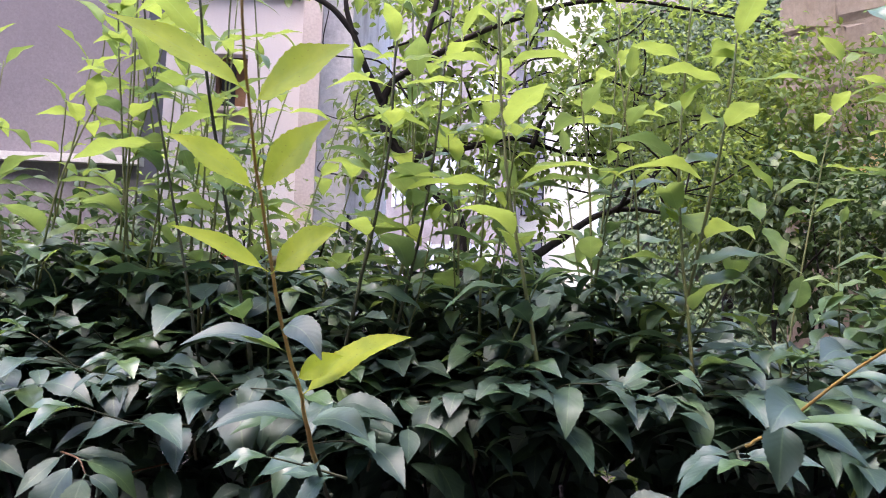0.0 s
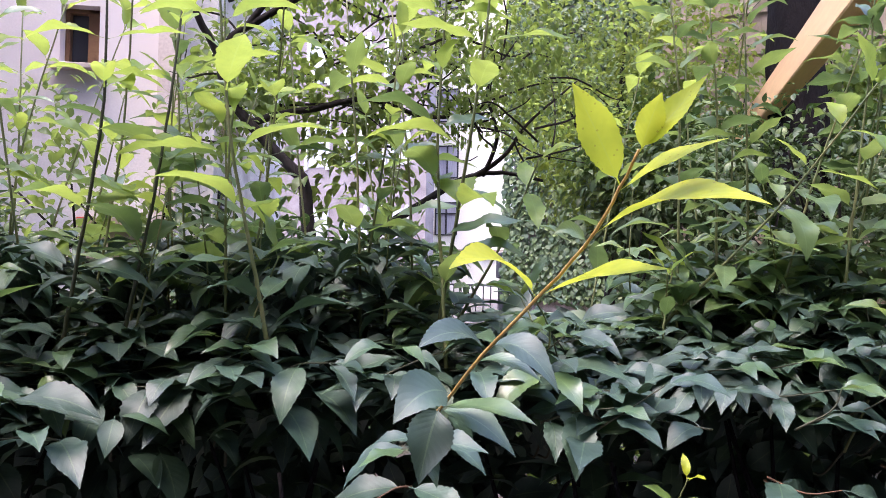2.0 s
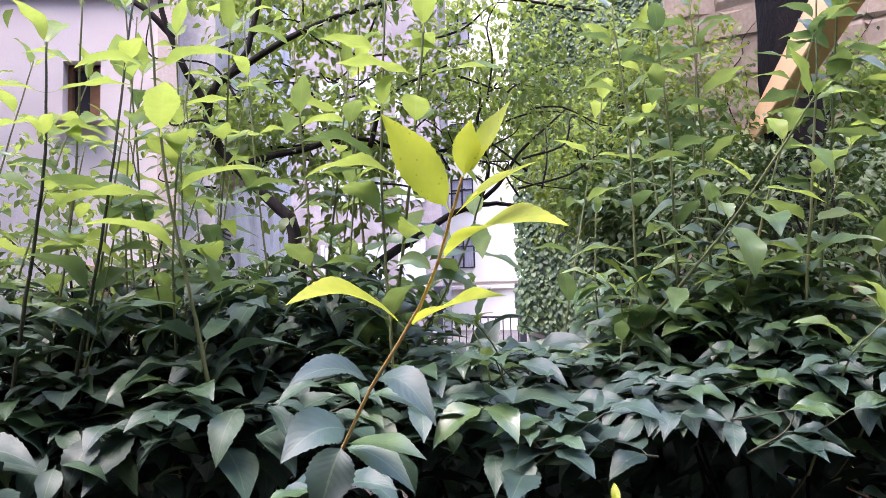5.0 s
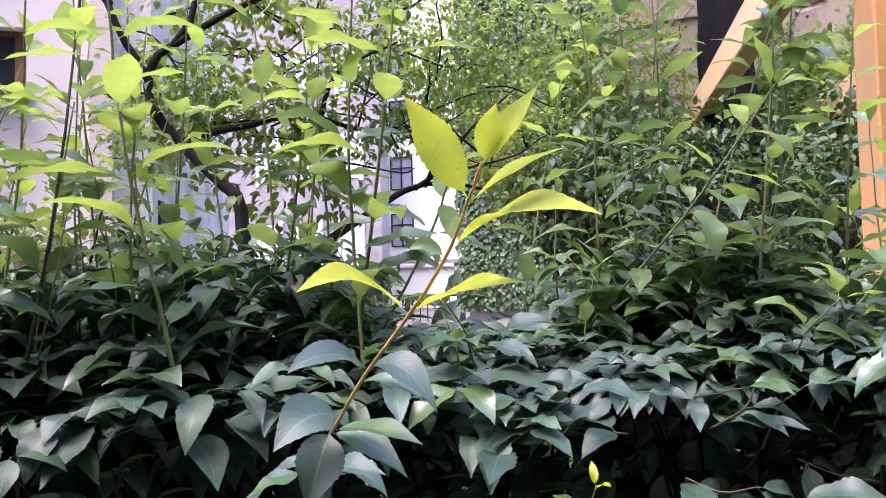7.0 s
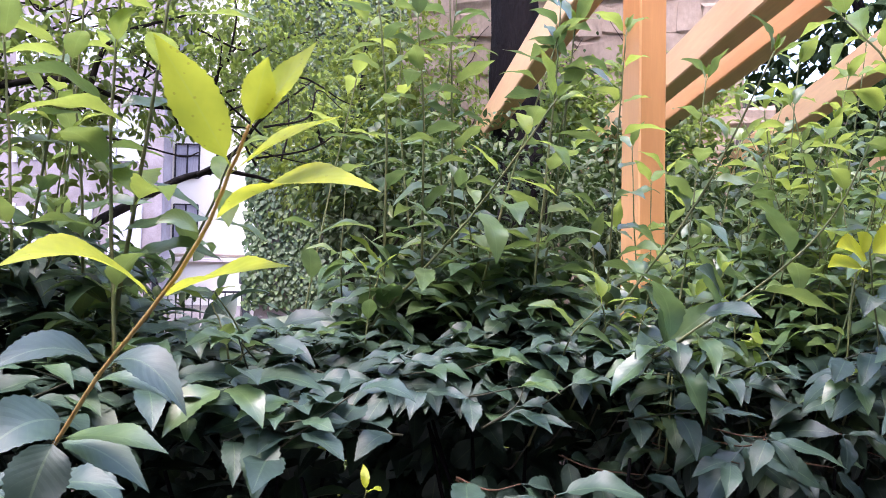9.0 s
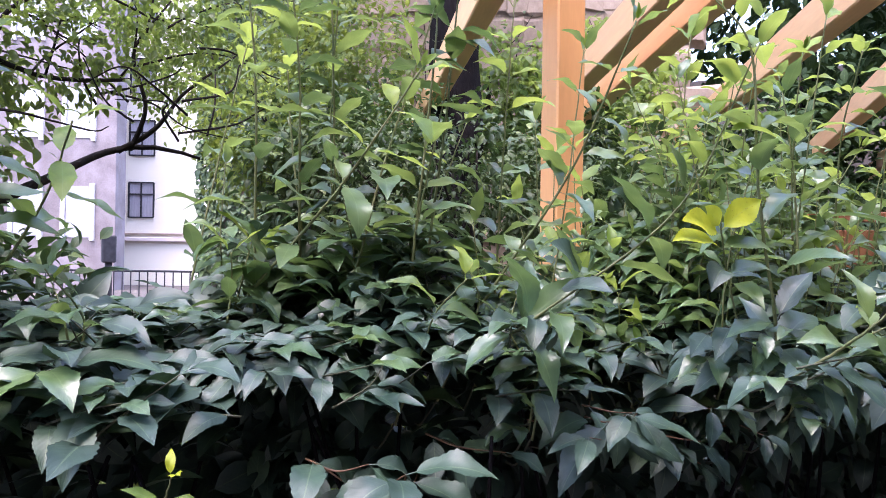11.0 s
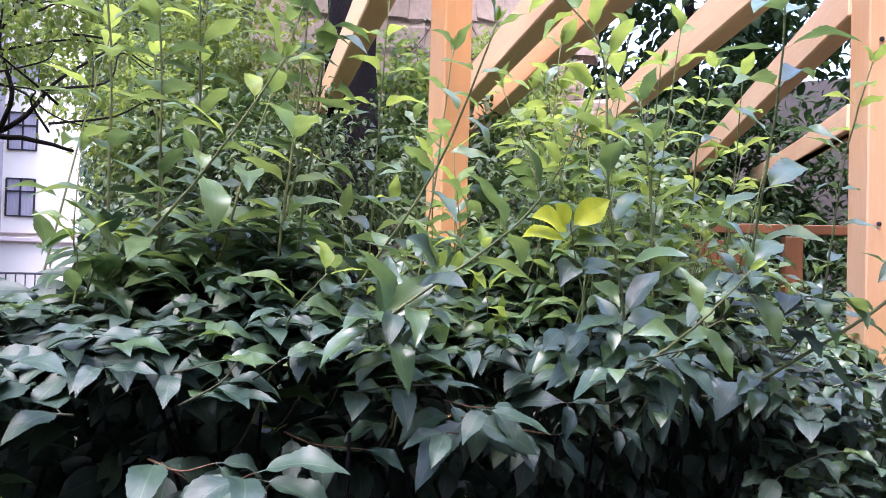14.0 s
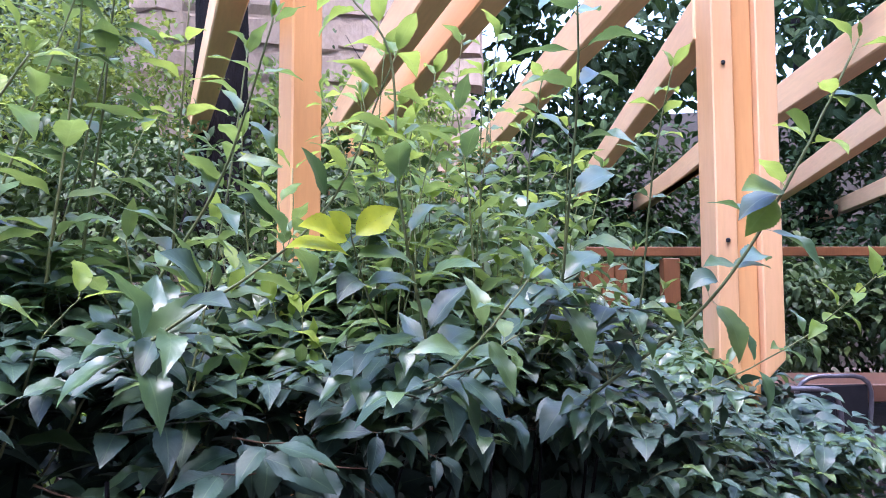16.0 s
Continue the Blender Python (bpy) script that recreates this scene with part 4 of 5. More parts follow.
def box_part(name, size, at, yaw, material, parent, label="", bevel=0.006):
    ob = part(name, box_mesh(name, size, material, bevel), parent, label)
    ob.matrix_basis = Matrix.Translation(at) @ Matrix.Rotation(radians(yaw), 4, 'Z')
    return ob


# slim post
box_part("post", (0.11, 0.11, 2.9), (2.155, 2.005, 1.45), 82, M_TIMBER, pergola)
# composite post: core with two flanking timbers whose feet are cut at a slant
AX = -35.0
P2 = Vector((3.49, 1.08, 0))
box_part("post", (0.092, 0.065, 2.9), P2 + Vector((0, 0, 1.45)), AX, M_TIMBER, pergola, "orange core of the main post")
for sg in (-1, 1):
    bm = bmesh.new()
    box_bm(bm, Matrix.Diagonal((0.085, 0.115, 1.9, 1)))
    for v in bm.verts:
        if v.co.z < 0 and v.co.x * sg > 0:
            v.co.z += 0.083
    bmesh.ops.bevel(bm, geom=bm.edges[:], offset=0.005, segments=1, affect='EDGES')
    ob = part("flanking_post", bm_mesh("flanking_post", bm, M_TIMBER_PALE), pergola, "outer post timber with slant-cut foot")
    c, s = math.cos(radians(AX)), math.sin(radians(AX))
    ob.matrix_basis = Matrix.Translation(P2 + Vector((sg * 0.0905 * c, sg * 0.0905 * s, 1.012 + 0.95))) @ Matrix.Rotation(radians(AX), 4, 'Z')
for z in (2.19, 1.53):
    me = box_mesh("bolt", (0.016, 0.012, 0.016), M_DARK, 0.004)
    ob = part("bolt", me, pergola, "dark bolt head")
    ob.matrix_basis = Matrix.Translation(P2 + Vector((-0.0905 * 0.819 - 0.574 * 0.061, 0.0905 * 0.574 - 0.819 * 0.061, z))) @ Matrix.Rotation(radians(AX), 4, 'Z')
# eaves beam over the rafters, far rail, far posts
beam(3.75, 1.00, 5.2, -0.25, 2.56, 0.14, 0.10, "eaves_beam")
beam(5.55, 3.70, 7.75, 1.55, 1.66, 0.08, 0.06, "rail")
box_part("post", (0.14, 0.12, 1.64), (6.40, 2.86, 0.82), -45, M_TIMBER_SHADED, pergola, "short orange-brown rail post")
box_part("post", (0.12, 0.12, 1.64), (5.60, 3.66, 0.82), -45, M_TIMBER_SHADED, pergola, "short orange-brown rail post")
for k in range(6):
    box_part("board", (0.105, 0.025, 1.10), (5.72 + 0.078 * k, 3.54 - 0.077 * k, 1.05), -45, M_TIMBER_SHADED, pergola, "upright board below the rail")
box_part("post", (0.12, 0.12, 2.9), (3.6, 5.2, 1.45), 65, M_TIMBER, pergola)

# table and chairs under it
table = thing("garden_table", (6.5, 1.55, 0), "red-brown wooden table under the pergola", "table")
ob = part("tabletop", box_mesh("tabletop", (1.8, 0.7, 0.12), M_TABLE, 0.01), table)
ob.matrix_basis = Matrix.Translation((6.45, 1.50, 0.69)) @ Matrix.Rotation(radians(-45), 4, 'Z')
for dx, dy in ((-0.8, -0.28), (0.8, -0.28), (-0.8, 0.28), (0.8, 0.28)):
    q = Matrix.Rotation(radians(-45), 3, 'Z') @ Vector((dx, dy, 0))
    ob = part("leg", box_mesh("leg", (0.07, 0.07, 0.63), M_TABLE, 0.005), table)
    ob.matrix_basis = Matrix.Translation((6.45 + q.x, 1.50 + q.y, 0.315))


def tube_chair(x, y, yaw):
    c = thing("garden_chair", (x, y, 0), "grey tubular metal garden chair by the table", "chair", "chairs at the garden table")
    rot = Matrix.Translation((x, y, 0)) @ Matrix.Rotation(radians(yaw), 4, 'Z')

    def t(name, pts, r=0.013):
        me, _ = tube(name, [rot @ Vector(p) for p in pts], r, r, M_STEEL, 8, 18)
        part(name, me, c)
    for sx in (-0.25, 0.25):
        t("arm_frame", [(sx, -0.22, 0.0), (sx, -0.24, 0.45), (sx, -0.16, 0.66), (sx, 0.02, 0.69), (sx, 0.18, 0.64), (sx, 0.22, 0.4), (sx, 0.24, 0.0)])
    t("back_frame", [(-0.22, 0.20, 0.42), (-0.21, 0.26, 0.82), (0.0, 0.28, 0.88), (0.21, 0.26, 0.82), (0.22, 0.20, 0.42)])
    me = box_mesh("seat", (0.46, 0.44, 0.03), M_DARK, 0.01, rot @ Matrix.Translation((0, 0, 0.43)))
    part("seat", me, c, "dark woven seat")
    me = box_mesh("backrest", (0.40, 0.02, 0.34), M_DARK, 0.01, rot @ Matrix.Translation((0, 0.255, 0.66)))
    part("backrest", me, c, "dark woven backrest")


tube_chair(4.68, 1.42, 130)
tube_chair(5.38, 1.48, 140)

# ---- trees ----


def leaf_cloud(centre, radius, count, size, squash=1.0, hollow=0.35):
    """Frames of leaves through an uneven ellipsoid, denser at its skin, in clumps with gaps."""
    out = []
    c = Vector(centre)
    while len(out) < count:
        d = rvec(1)
        if d.length < 0.1 or d.length > 1:
            continue
        d.normalize()
        rr = radius * (hollow + (1 - hollow) * rng.random() ** 0.6) * (0.75 + 0.5 * noise.noise(d * 2.3 + c))
        p = c + Vector((d.x * rr, d.y * rr, d.z * rr * squash))
        if noise.noise(p * (1.6 / max(radius, 0.3)) * 1.5) < -0.12:
            continue
        out.append(leaf_frame(p, d * 0.6 + rvec(0.9) + Vector((0, 0, -0.35)), UP + d * 0.4 + rvec(0.5), size * rng.uniform(0.7, 1.3)))
    return out


def tree(name, label, limbs, clouds, leaf, bark, shapes=TINY_SHAPES, category="tree"):
    """limbs: (points, r0, r1), the trunk first; clouds: (centre, radius, count, leaf size, squash)."""
    base = limbs[0][0][0]
    t = thing(name, (base[0], base[1], 0), label, category)
    for i, (pts, r0, r1) in enumerate(limbs):
        me, _ = tube("trunk" if i == 0 else "limb", pts, r0, r1, bark, 9, 20, r0 * 0.12)
        part("trunk" if i == 0 else "limb", me, t)
    frames = []
    for c in clouds:
        frames += leaf_cloud(*c)
    tagged(part("crown", scatter_mesh("crown", frames, leaf, shapes), t), kind="stuff")
    return t


TWIGS = []
for k in range(46):
    b = Vector((rng.uniform(-0.35, 1.3), rng.uniform(3.0, 3.6), rng.uniform(1.85, 2.5)))
    d = Vector((rng.uniform(-0.8, 1.0), rng.uniform(-0.4, 0.4), rng.uniform(-0.3, 0.6))).normalized() * rng.uniform(0.25, 0.6)
    TWIGS.append(([tuple(b), tuple(b + d * 0.4 + rvec(0.05)), tuple(b + d * 0.75 + rvec(0.07)), tuple(b + d + rvec(0.08))], 0.0055, 0.002))
# crooked fruit tree in the yard behind the hedge
tree("fruit_tree", "crooked dark-barked fruit tree with spreading branches and green leaves",
     [([(0.20, 2.90, 0.0), (0.18, 2.90, 0.8), (0.146, 2.89, 1.395), (0.126, 2.88, 1.571), (0.103, 2.88, 1.691), (0.015, 2.89, 1.778), (-0.162, 2.91, 1.973), (-0.218, 2.91, 2.115), (-0.176, 2.90, 2.236), (-0.058, 2.88, 2.357), (0.02, 2.9, 2.8)], 0.034, 0.010),
      ([(-0.10, 2.90, 1.90), (0.018, 3.03, 1.973), (0.155, 3.02, 1.998), (0.27, 3.0, 2.029), (0.384, 2.99, 2.035), (0.62, 3.1, 2.0), (0.9, 3.2, 2.05)], 0.016, 0.007),
      ([(-0.21, 2.91, 2.13), (-0.32, 2.85, 2.35), (-0.38, 2.85, 2.6), (-0.30, 2.85, 3.0)], 0.016, 0.006),
      ([(-0.17, 2.90, 2.24), (0.2, 2.85, 2.45), (0.7, 2.9, 2.62), (1.4, 3.0, 2.6)], 0.015, 0.005),
      ([(0.15, 2.89, 1.3), (0.55, 3.3, 1.60), (0.85, 3.6, 1.80), (1.05, 3.6, 1.84), (1.25, 3.55, 1.80)], 0.024, 0.007),
      ([(0.90, 3.6, 1.81), (1.05, 3.55, 1.92), (1.16, 3.5, 2.08), (1.4, 3.5, 2.3)], 0.014, 0.004),
      ([(0.95, 3.6, 1.82), (1.0, 3.5, 2.0), (0.95, 3.5, 2.25), (1.1, 3.5, 2.5)], 0.012, 0.004),
      ([(-0.33, 2.85, 2.4), (-0.5, 2.85, 2.55), (-1.0, 3.0, 2.75), (-1.6, 3.2, 2.8)], 0.014, 0.005),
      ([(0.42, 3.0, 2.0), (0.5, 2.95, 2.2), (0.75, 3.0, 2.35)], 0.012, 0.004)] + TWIGS,
     [((0.2, 3.0, 2.75), 0.9, 2600, 0.042, 0.6), ((1.0, 3.3, 2.5), 0.75, 2300, 0.038, 0.6), ((0.55, 3.2, 2.15), 0.55, 1400, 0.040, 0.7), ((-0.15, 3.1, 2.05), 0.45, 900, 0.042, 0.8),
      ((1.3, 3.6, 2.2), 0.5, 500, 0.036, 0.8), ((-0.7, 3.0, 2.9), 0.7, 350, 0.08, 0.5), ((0.3, 3.1, 1.75), 0.45, 200, 0.06, 0.6), ((-0.05, 3.3, 2.25), 0.5, 420, 0.065, 0.8), ((0.3, 3.4, 2.0), 0.45, 320, 0.06, 0.9)],
     M_FAR, M_BARK)
# dark trunk beside the pergola, crown above
tree("tall_tree", "tall tree with a thick almost black trunk",
     [([(2.95, 4.05, 0.0), (2.93, 4.02, 2.0), (2.88, 4.0, 4.0), (2.8, 4.1, 7.0)], 0.20, 0.12),
      ([(2.9, 4.0, 3.6), (3.6, 4.2, 4.6), (4.4, 4.4, 5.6)], 0.07, 0.03),
      ([(2.9, 4.0, 3.9), (2.0, 4.4, 4.8), (1.2, 4.8, 5.6)], 0.07, 0.03)],
     [((2.8, 4.6, 6.0), 2.2, 2200, 0.14, 0.7), ((1.2, 5.2, 5.4), 1.6, 1200, 0.13, 0.7)], M_FAR, M_BARK_DARK)
tree("young_maple", "young green tree before the stone house",
     [([(3.7, 4.9, 0), (3.7, 4.9, 1.5), (3.75, 4.85, 2.8)], 0.05, 0.02), ([(3.7, 4.9, 1.5), (4.1, 4.7, 2.3)], 0.025, 0.01)],
     [((3.8, 4.8, 2.6), 0.8, 2000, 0.085, 0.9), ((4.5, 4.4, 2.3), 0.7, 1800, 0.07, 0.9), ((4.9, 4.6, 2.9), 0.75, 2000, 0.07, 0.9)], M_FAR, M_BARK)
# trees behind the pergola, with the shade there put into their leaf colour
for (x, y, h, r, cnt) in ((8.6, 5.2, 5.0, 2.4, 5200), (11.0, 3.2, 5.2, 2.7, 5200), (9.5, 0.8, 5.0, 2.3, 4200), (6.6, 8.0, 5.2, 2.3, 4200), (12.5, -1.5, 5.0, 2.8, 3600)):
    tree("garden_tree", "green leafy tree behind the pergola, leaves darkened for shade",
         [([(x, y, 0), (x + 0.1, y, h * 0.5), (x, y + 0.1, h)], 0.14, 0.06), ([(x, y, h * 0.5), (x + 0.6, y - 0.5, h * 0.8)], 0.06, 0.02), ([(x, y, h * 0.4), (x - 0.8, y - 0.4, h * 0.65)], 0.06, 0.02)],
         [((x, y, h), r, int(cnt * 0.7), 0.20, 1.1), ((x - 0.5, y - 0.6, h * 0.40), r * 0.95, int(cnt * 1.7), 0.13, 0.9)], M_TREE_SHADED, M_BARK_DARK)
tree("robinia", "light green feathery young tree beside the stone house",
     [([(2.5, 5.9, 0), (2.5, 5.9, 1.8), (2.6, 5.9, 3.4)], 0.06, 0.02), ([(2.5, 5.9, 1.8), (2.0, 5.7, 2.8)], 0.03, 0.01)],
     [((2.5, 5.8, 2.9), 1.0, 3200, 0.055, 1.0), ((3.5, 5.3, 2.2), 0.8, 2400, 0.055, 0.8), ((2.4, 4.6, 2.7), 0.75, 2800, 0.05, 0.9), ((1.75, 4.4, 2.1), 0.6, 1500, 0.05, 1.0), ((1.5, 5.6, 2.9), 0.7, 1400, 0.055, 1.0)], M_FERN, M_BARK)


def bush(name, label, clouds, leaf, shapes=TINY_SHAPES, category="bush"):
    c0 = clouds[0][0]
    b = thing(name, (c0[0], c0[1], 0), label, category)
    for k in range(5):
        me, _ = tube("branch", [(c0[0] + rng.uniform(-0.08, 0.08), c0[1] + rng.uniform(-0.08, 0.08), 0), (c0[0] + rng.uniform(-0.3, 0.3), c0[1] + rng.uniform(-0.2, 0.2), c0[2] * 0.7), (c0[0] + rng.uniform(-0.5, 0.5), c0[1] + rng.uniform(-0.4, 0.4), c0[2] + 0.1)], 0.012, 0.004, M_BARK, 6, 8)
        part("branch", me, b)
    fr = []
    for c in clouds:
        fr += leaf_cloud(*c)
    tagged(part("leaves", scatter_mesh("leaves", fr, leaf, shapes), b), kind="stuff")


bush("garden_bush", "dark green dense bush behind the hedge", [((-1.35, 2.9, 1.3), 0.62, 2200, 0.055, 0.9), ((-2.1, 3.0, 1.3), 0.66, 1800, 0.055, 0.9)], M_IVY)
bush("garden_bush", "dark green dense bush behind the hedge", [((-0.25, 3.3, 1.2), 0.62, 1500, 0.07, 0.9), ((0.35, 3.0, 1.1), 0.6, 1500, 0.07, 0.9), ((0.1, 2.6, 1.2), 0.45, 900, 0.07, 0.9)], M_IVY)
bush("garden_bush", "green leafy bush behind the hedge", [((1.6, 2.5, 0.85), 0.55, 1300, 0.07, 0.9), ((1.0, 2.7, 0.8), 0.42, 600, 0.07, 0.8)], M_FAR)
bush("garden_bush", "loose light green bush before the white house", [((-0.75, 3.3, 1.55), 0.5, 420, 0.06, 0.9), ((-1.0, 3.2, 1.9), 0.4, 200, 0.055, 0.9)], M_FAR)
bush("garden_bush", "low dark green bush before the pergola rail", [((5.5, 2.4, 0.95), 0.5, 1600, 0.08, 0.9), ((5.0, 2.9, 1.0), 0.5, 1400, 0.08, 0.9)], M_IVY)
bush("fern_leaved_bush", "light green feathery bush beside the pergola", [((2.2, 3.1, 1.75), 0.6, 2600, 0.045, 0.9), ((2.9, 2.9, 1.65), 0.5, 1800, 0.045, 0.9)], M_IVY)
bush("garden_bush", "tall dark green bush before the ivy wall", [((2.15, 4.1, 1.8), 0.75, 2400, 0.075, 1.1), ((2.4, 5.0, 2.0), 0.75, 1800, 0.08, 1.1)], M_IVY)
# the dark ivy leaf colour stands in for shade beyond the table
bush("garden_bush", "green bush at the far side of the pergola, darkened for shade", [((8.3, 2.6, 1.1), 1.0, 2600, 0.11, 1.0), ((8.8, 1.2, 1.1), 1.0, 2400, 0.11, 1.0), ((7.8, 4.2, 1.3), 1.0, 2400, 0.11, 1.0), ((9.0, -0.4, 1.1), 1.0, 2000, 0.11, 1.0)], M_IVY)
bush("garden_bush", "dark green bush under the pergola", [((3.0, 2.5, 1.35), 0.6, 1600, 0.075, 1.0), ((3.7, 2.7, 1.5), 0.7, 1800, 0.075, 1.0), ((3.4, 3.6, 1.9), 0.7, 1600, 0.075, 1.0), ((4.6, 3.4, 1.7), 0.95, 2000, 0.08, 0.9), ((3.9, 4.2, 1.9), 0.9, 1800, 0.08, 1.0)], M_IVY)

# ---- buildings ----
white_house = thing("white_house", (-2.0, 5.0, 0), "white rendered house wall with a small brown window", "house")


def wall_box(name, x0, x1, y0, y1, z0, z1, material, parent, label=""):
    return part(name, box_mesh(name, (x1 - x0, y1 - y0, z1 - z0), material, 0.0, Matrix.Translation(((x0 + x1) / 2, (y0 + y1) / 2, (z0 + z1) / 2))), parent, label)


# front wall with a window opening at x -1.42..-1.22, z 2.52..2.86
wall_box("wall", -3.2, -1.43, 4.5, 4.75, 0, 11, M_WHITE, white_house)
wall_box("wall", -1.43, -1.21, 4.5, 4.75, 0, 2.50, M_WHITE, white_house)
wall_box("wall", -1.43, -1.21, 4.5, 4.75, 2.86, 11, M_WHITE, white_house)
wall_box("wall", -1.21, -0.78, 4.5, 4.75, 0, 11, M_WHITE, white_house)
wall_box("wall", -0.82, -0.58, 4.74, 9.0, 0, 11, M_SIDE, white_house, "rough pale rendered side wall")
win = wall_box("window", -1.43, -1.21, 4.62, 4.66, 2.50, 2.86, M_GLASS, white_house, "small window with brown frame")
for x0, x1, z0, z1 in ((-1.43, -1.405, 2.50, 2.86), (-1.30, -1.21, 2.50, 2.86), (-1.43, -1.21, 2.835, 2.86), (-1.43, -1.21, 2.50, 2.525)):
    part("window_frame", box_mesh("window_frame", (x1 - x0, 0.05, z1 - z0), M_WOODWIN, 0.003, Matrix.Translation(((x0 + x1) / 2, 4.60, (z0 + z1) / 2))), win)
part("window_sill", box_mesh("window_sill", (0.30, 0.10, 0.03), M_PINK, 0.004, Matrix.Translation((-1.32, 4.47, 2.485))), win)

win = wall_box("window", -0.60, -0.57, 4.86, 5.30, 2.30, 2.86, M_GLASS, white_house, "tall window with white frame in the side wall")
for y0, y1, z0, z1 in ((4.83, 4.89, 2.27, 2.89), (5.27, 5.33, 2.27, 2.89), (4.89, 5.27, 2.83, 2.89), (4.89, 5.27, 2.27, 2.33), (5.06, 5.10, 2.33, 2.83)):
    part("window_frame", box_mesh("window_frame", (0.05, y1 - y0, z1 - z0), M_FRAME, 0.003, Matrix.Translation((-0.565, (y0 + y1) / 2, (z0 + z1) / 2))), win)
part("window_sill", box_mesh("window_sill", (0.12, 0.6, 0.04), M_PINK, 0.004, Matrix.Translation((-0.53, 5.08, 2.245))), win)
vent = wall_box("vent", -0.585, -0.565, 4.90, 5.16, 1.70, 1.90, M_DARK, white_house, "dark louvred vent")
for k in range(6):
    part("slat", box_mesh("slat", (0.02, 0.25, 0.012), M_STEEL, 0.002, Matrix.Translation((-0.556, 5.03, 1.72 + k * 0.032)) @ Matrix.Rotation(radians(35), 4, 'Y')), vent)
wall_box("cornice", -3.2, -0.74, 4.44, 4.50, 3.30, 3.42, M_PINK, white_house, "stone cornice")
wall_box("pilaster", -0.86, -0.74, 4.45, 4.50, 0, 3.30, M_PINK, white_house, "stone corner pilaster")
sign = thing("wall_sign", (-1.25, 4.48, 1.55), "small red sign on the white house wall", "sign")
part("plate", box_mesh("plate", (0.10, 0.02, 0.05), M_RED, 0.003, Matrix.Translation((-1.25, 4.487, 1.58))), sign)
planter = thing("flower_pot", (-0.98, 4.1, 0), "reddish clay planter before the white house", "planter")
bm = bmesh.new()
bmesh.ops.create_cone(bm, cap_ends=True, segments=20, radius1=0.13, radius2=0.17, depth=0.30, matrix=Matrix.Translation((-0.98, 4.15, 1.40)))
bmesh.ops.create_cone(bm, cap_ends=True, segments=20, radius1=0.185, radius2=0.185, depth=0.05, matrix=Matrix.Translation((-0.98, 4.15, 1.55)))
part("pot", bm_mesh("pot", bm, M_STONE, False), planter)
part("pedestal", box_mesh("pedestal", (0.3, 0.3, 1.25), M_PINK, 0.01, Matrix.Translation((-0.98, 4.15, 0.625))), planter, "pale stone pedestal")

grey_house = thing("grey_house", (-2.6, 3.6, 0), "mauve-grey rendered wall with a pale ledge", "house")
wall_box("wall", -4.5, -1.42, 3.45, 3.7, 0, 4.4, M_GREY, grey_house)
wall_box("ledge", -4.5, -1.40, 3.40, 3.46, 1.93, 1.97, M_FRAME, grey_house, "pale ledge")
wall_box("plinth", -4.5, -1.40, 3.42, 3.449, 0, 1.3, M_PLINTH, grey_house, "rough grey lower wall")

# far apartment building
flats = thing("apartment_building", (3.0, 29.0, 0), "cream rendered apartment building with dark barred windows", "building")
ux = Vector((0.88, -0.47, 0))
FACE = Vector((3.37, 30.2, 0))
yawf = math.degrees(math.atan2(ux.y, ux.x))


def on_face(u, z, off=0.0):
    n = Vector((-0.47, -0.88, 0))
    return FACE + ux * u + n * off + Vector((0, 0, z))


ob = part("wall", box_mesh("wall", (14, 6, 26), M_CREAM, 0.0), flats)
ob.matrix_basis = Matrix.Translation(on_face(-3.4, 13, -3)) @ Matrix.Rotation(radians(yawf), 4, 'Z')
for zi in range(5):
    for ui in (-6.0, -3.2, 1.0):
        z = 3.3 + zi * 2.4
        w = part("window", box_mesh("window", (0.95, 0.10, 1.35), M_CURTAIN, 0.0), flats, "curtained window behind dark bars")
        w.matrix_basis = Matrix.Translation(on_face(ui, z, -0.03)) @ Matrix.Rotation(radians(yawf), 4, 'Z')
        for du in (-0.475, 0.0, 0.475):
            b = new("bar", box_mesh("bar", (0.05, 0.06, 1.35), M_DARK, 0.0))
            b.parent = w
            b.matrix_basis = Matrix.Translation((du, -0.08, 0))
        for dz in (-0.675, 0.22, 0.675):
            b = new("bar", box_mesh("bar", (0.95, 0.05, 0.05), M_DARK, 0.0))
            b.parent = w
            b.matrix_basis = Matrix.Translation((0, -0.09, dz))
w = part("window", box_mesh("window", (1.25, 0.12, 1.7), M_GLASS, 0.0), flats, "tall dark ground-floor window with white frame")
w.matrix_basis = Matrix.Translation(on_face(-3.45, 0.86, -0.02)) @ Matrix.Rotation(radians(yawf), 4, 'Z')
for du, dz, sx, sz in ((-0.66, 0, 0.10, 1.8), (0.66, 0, 0.10, 1.8), (0, 0.88, 1.4, 0.08), (0, 0.1, 0.06, 1.7)):
    b = new("window_frame", box_mesh("window_frame", (sx, 0.16, sz), M_FRAME, 0.01))
    b.parent = w
    b.matrix_basis = Matrix.Translation((du, -0.03, dz))
ob = part("cornice", box_mesh("cornice", (14, 0.12, 0.06), M_STONE, 0.01), flats, "thin pink string course")
ob.matrix_basis = Matrix.Translation(on_face(-3.4, 2.0, 0.05)) @ Matrix.Rotation(radians(yawf), 4, 'Z')
ob = part("cornice", box_mesh("cornice", (14, 0.2, 0.16), M_PINK, 0.02), flats, "pale brown cornice band")
ob.matrix_basis = Matrix.Translation(on_face(-3.4, 1.78, 0.1)) @ Matrix.Rotation(radians(yawf), 4, 'Z')

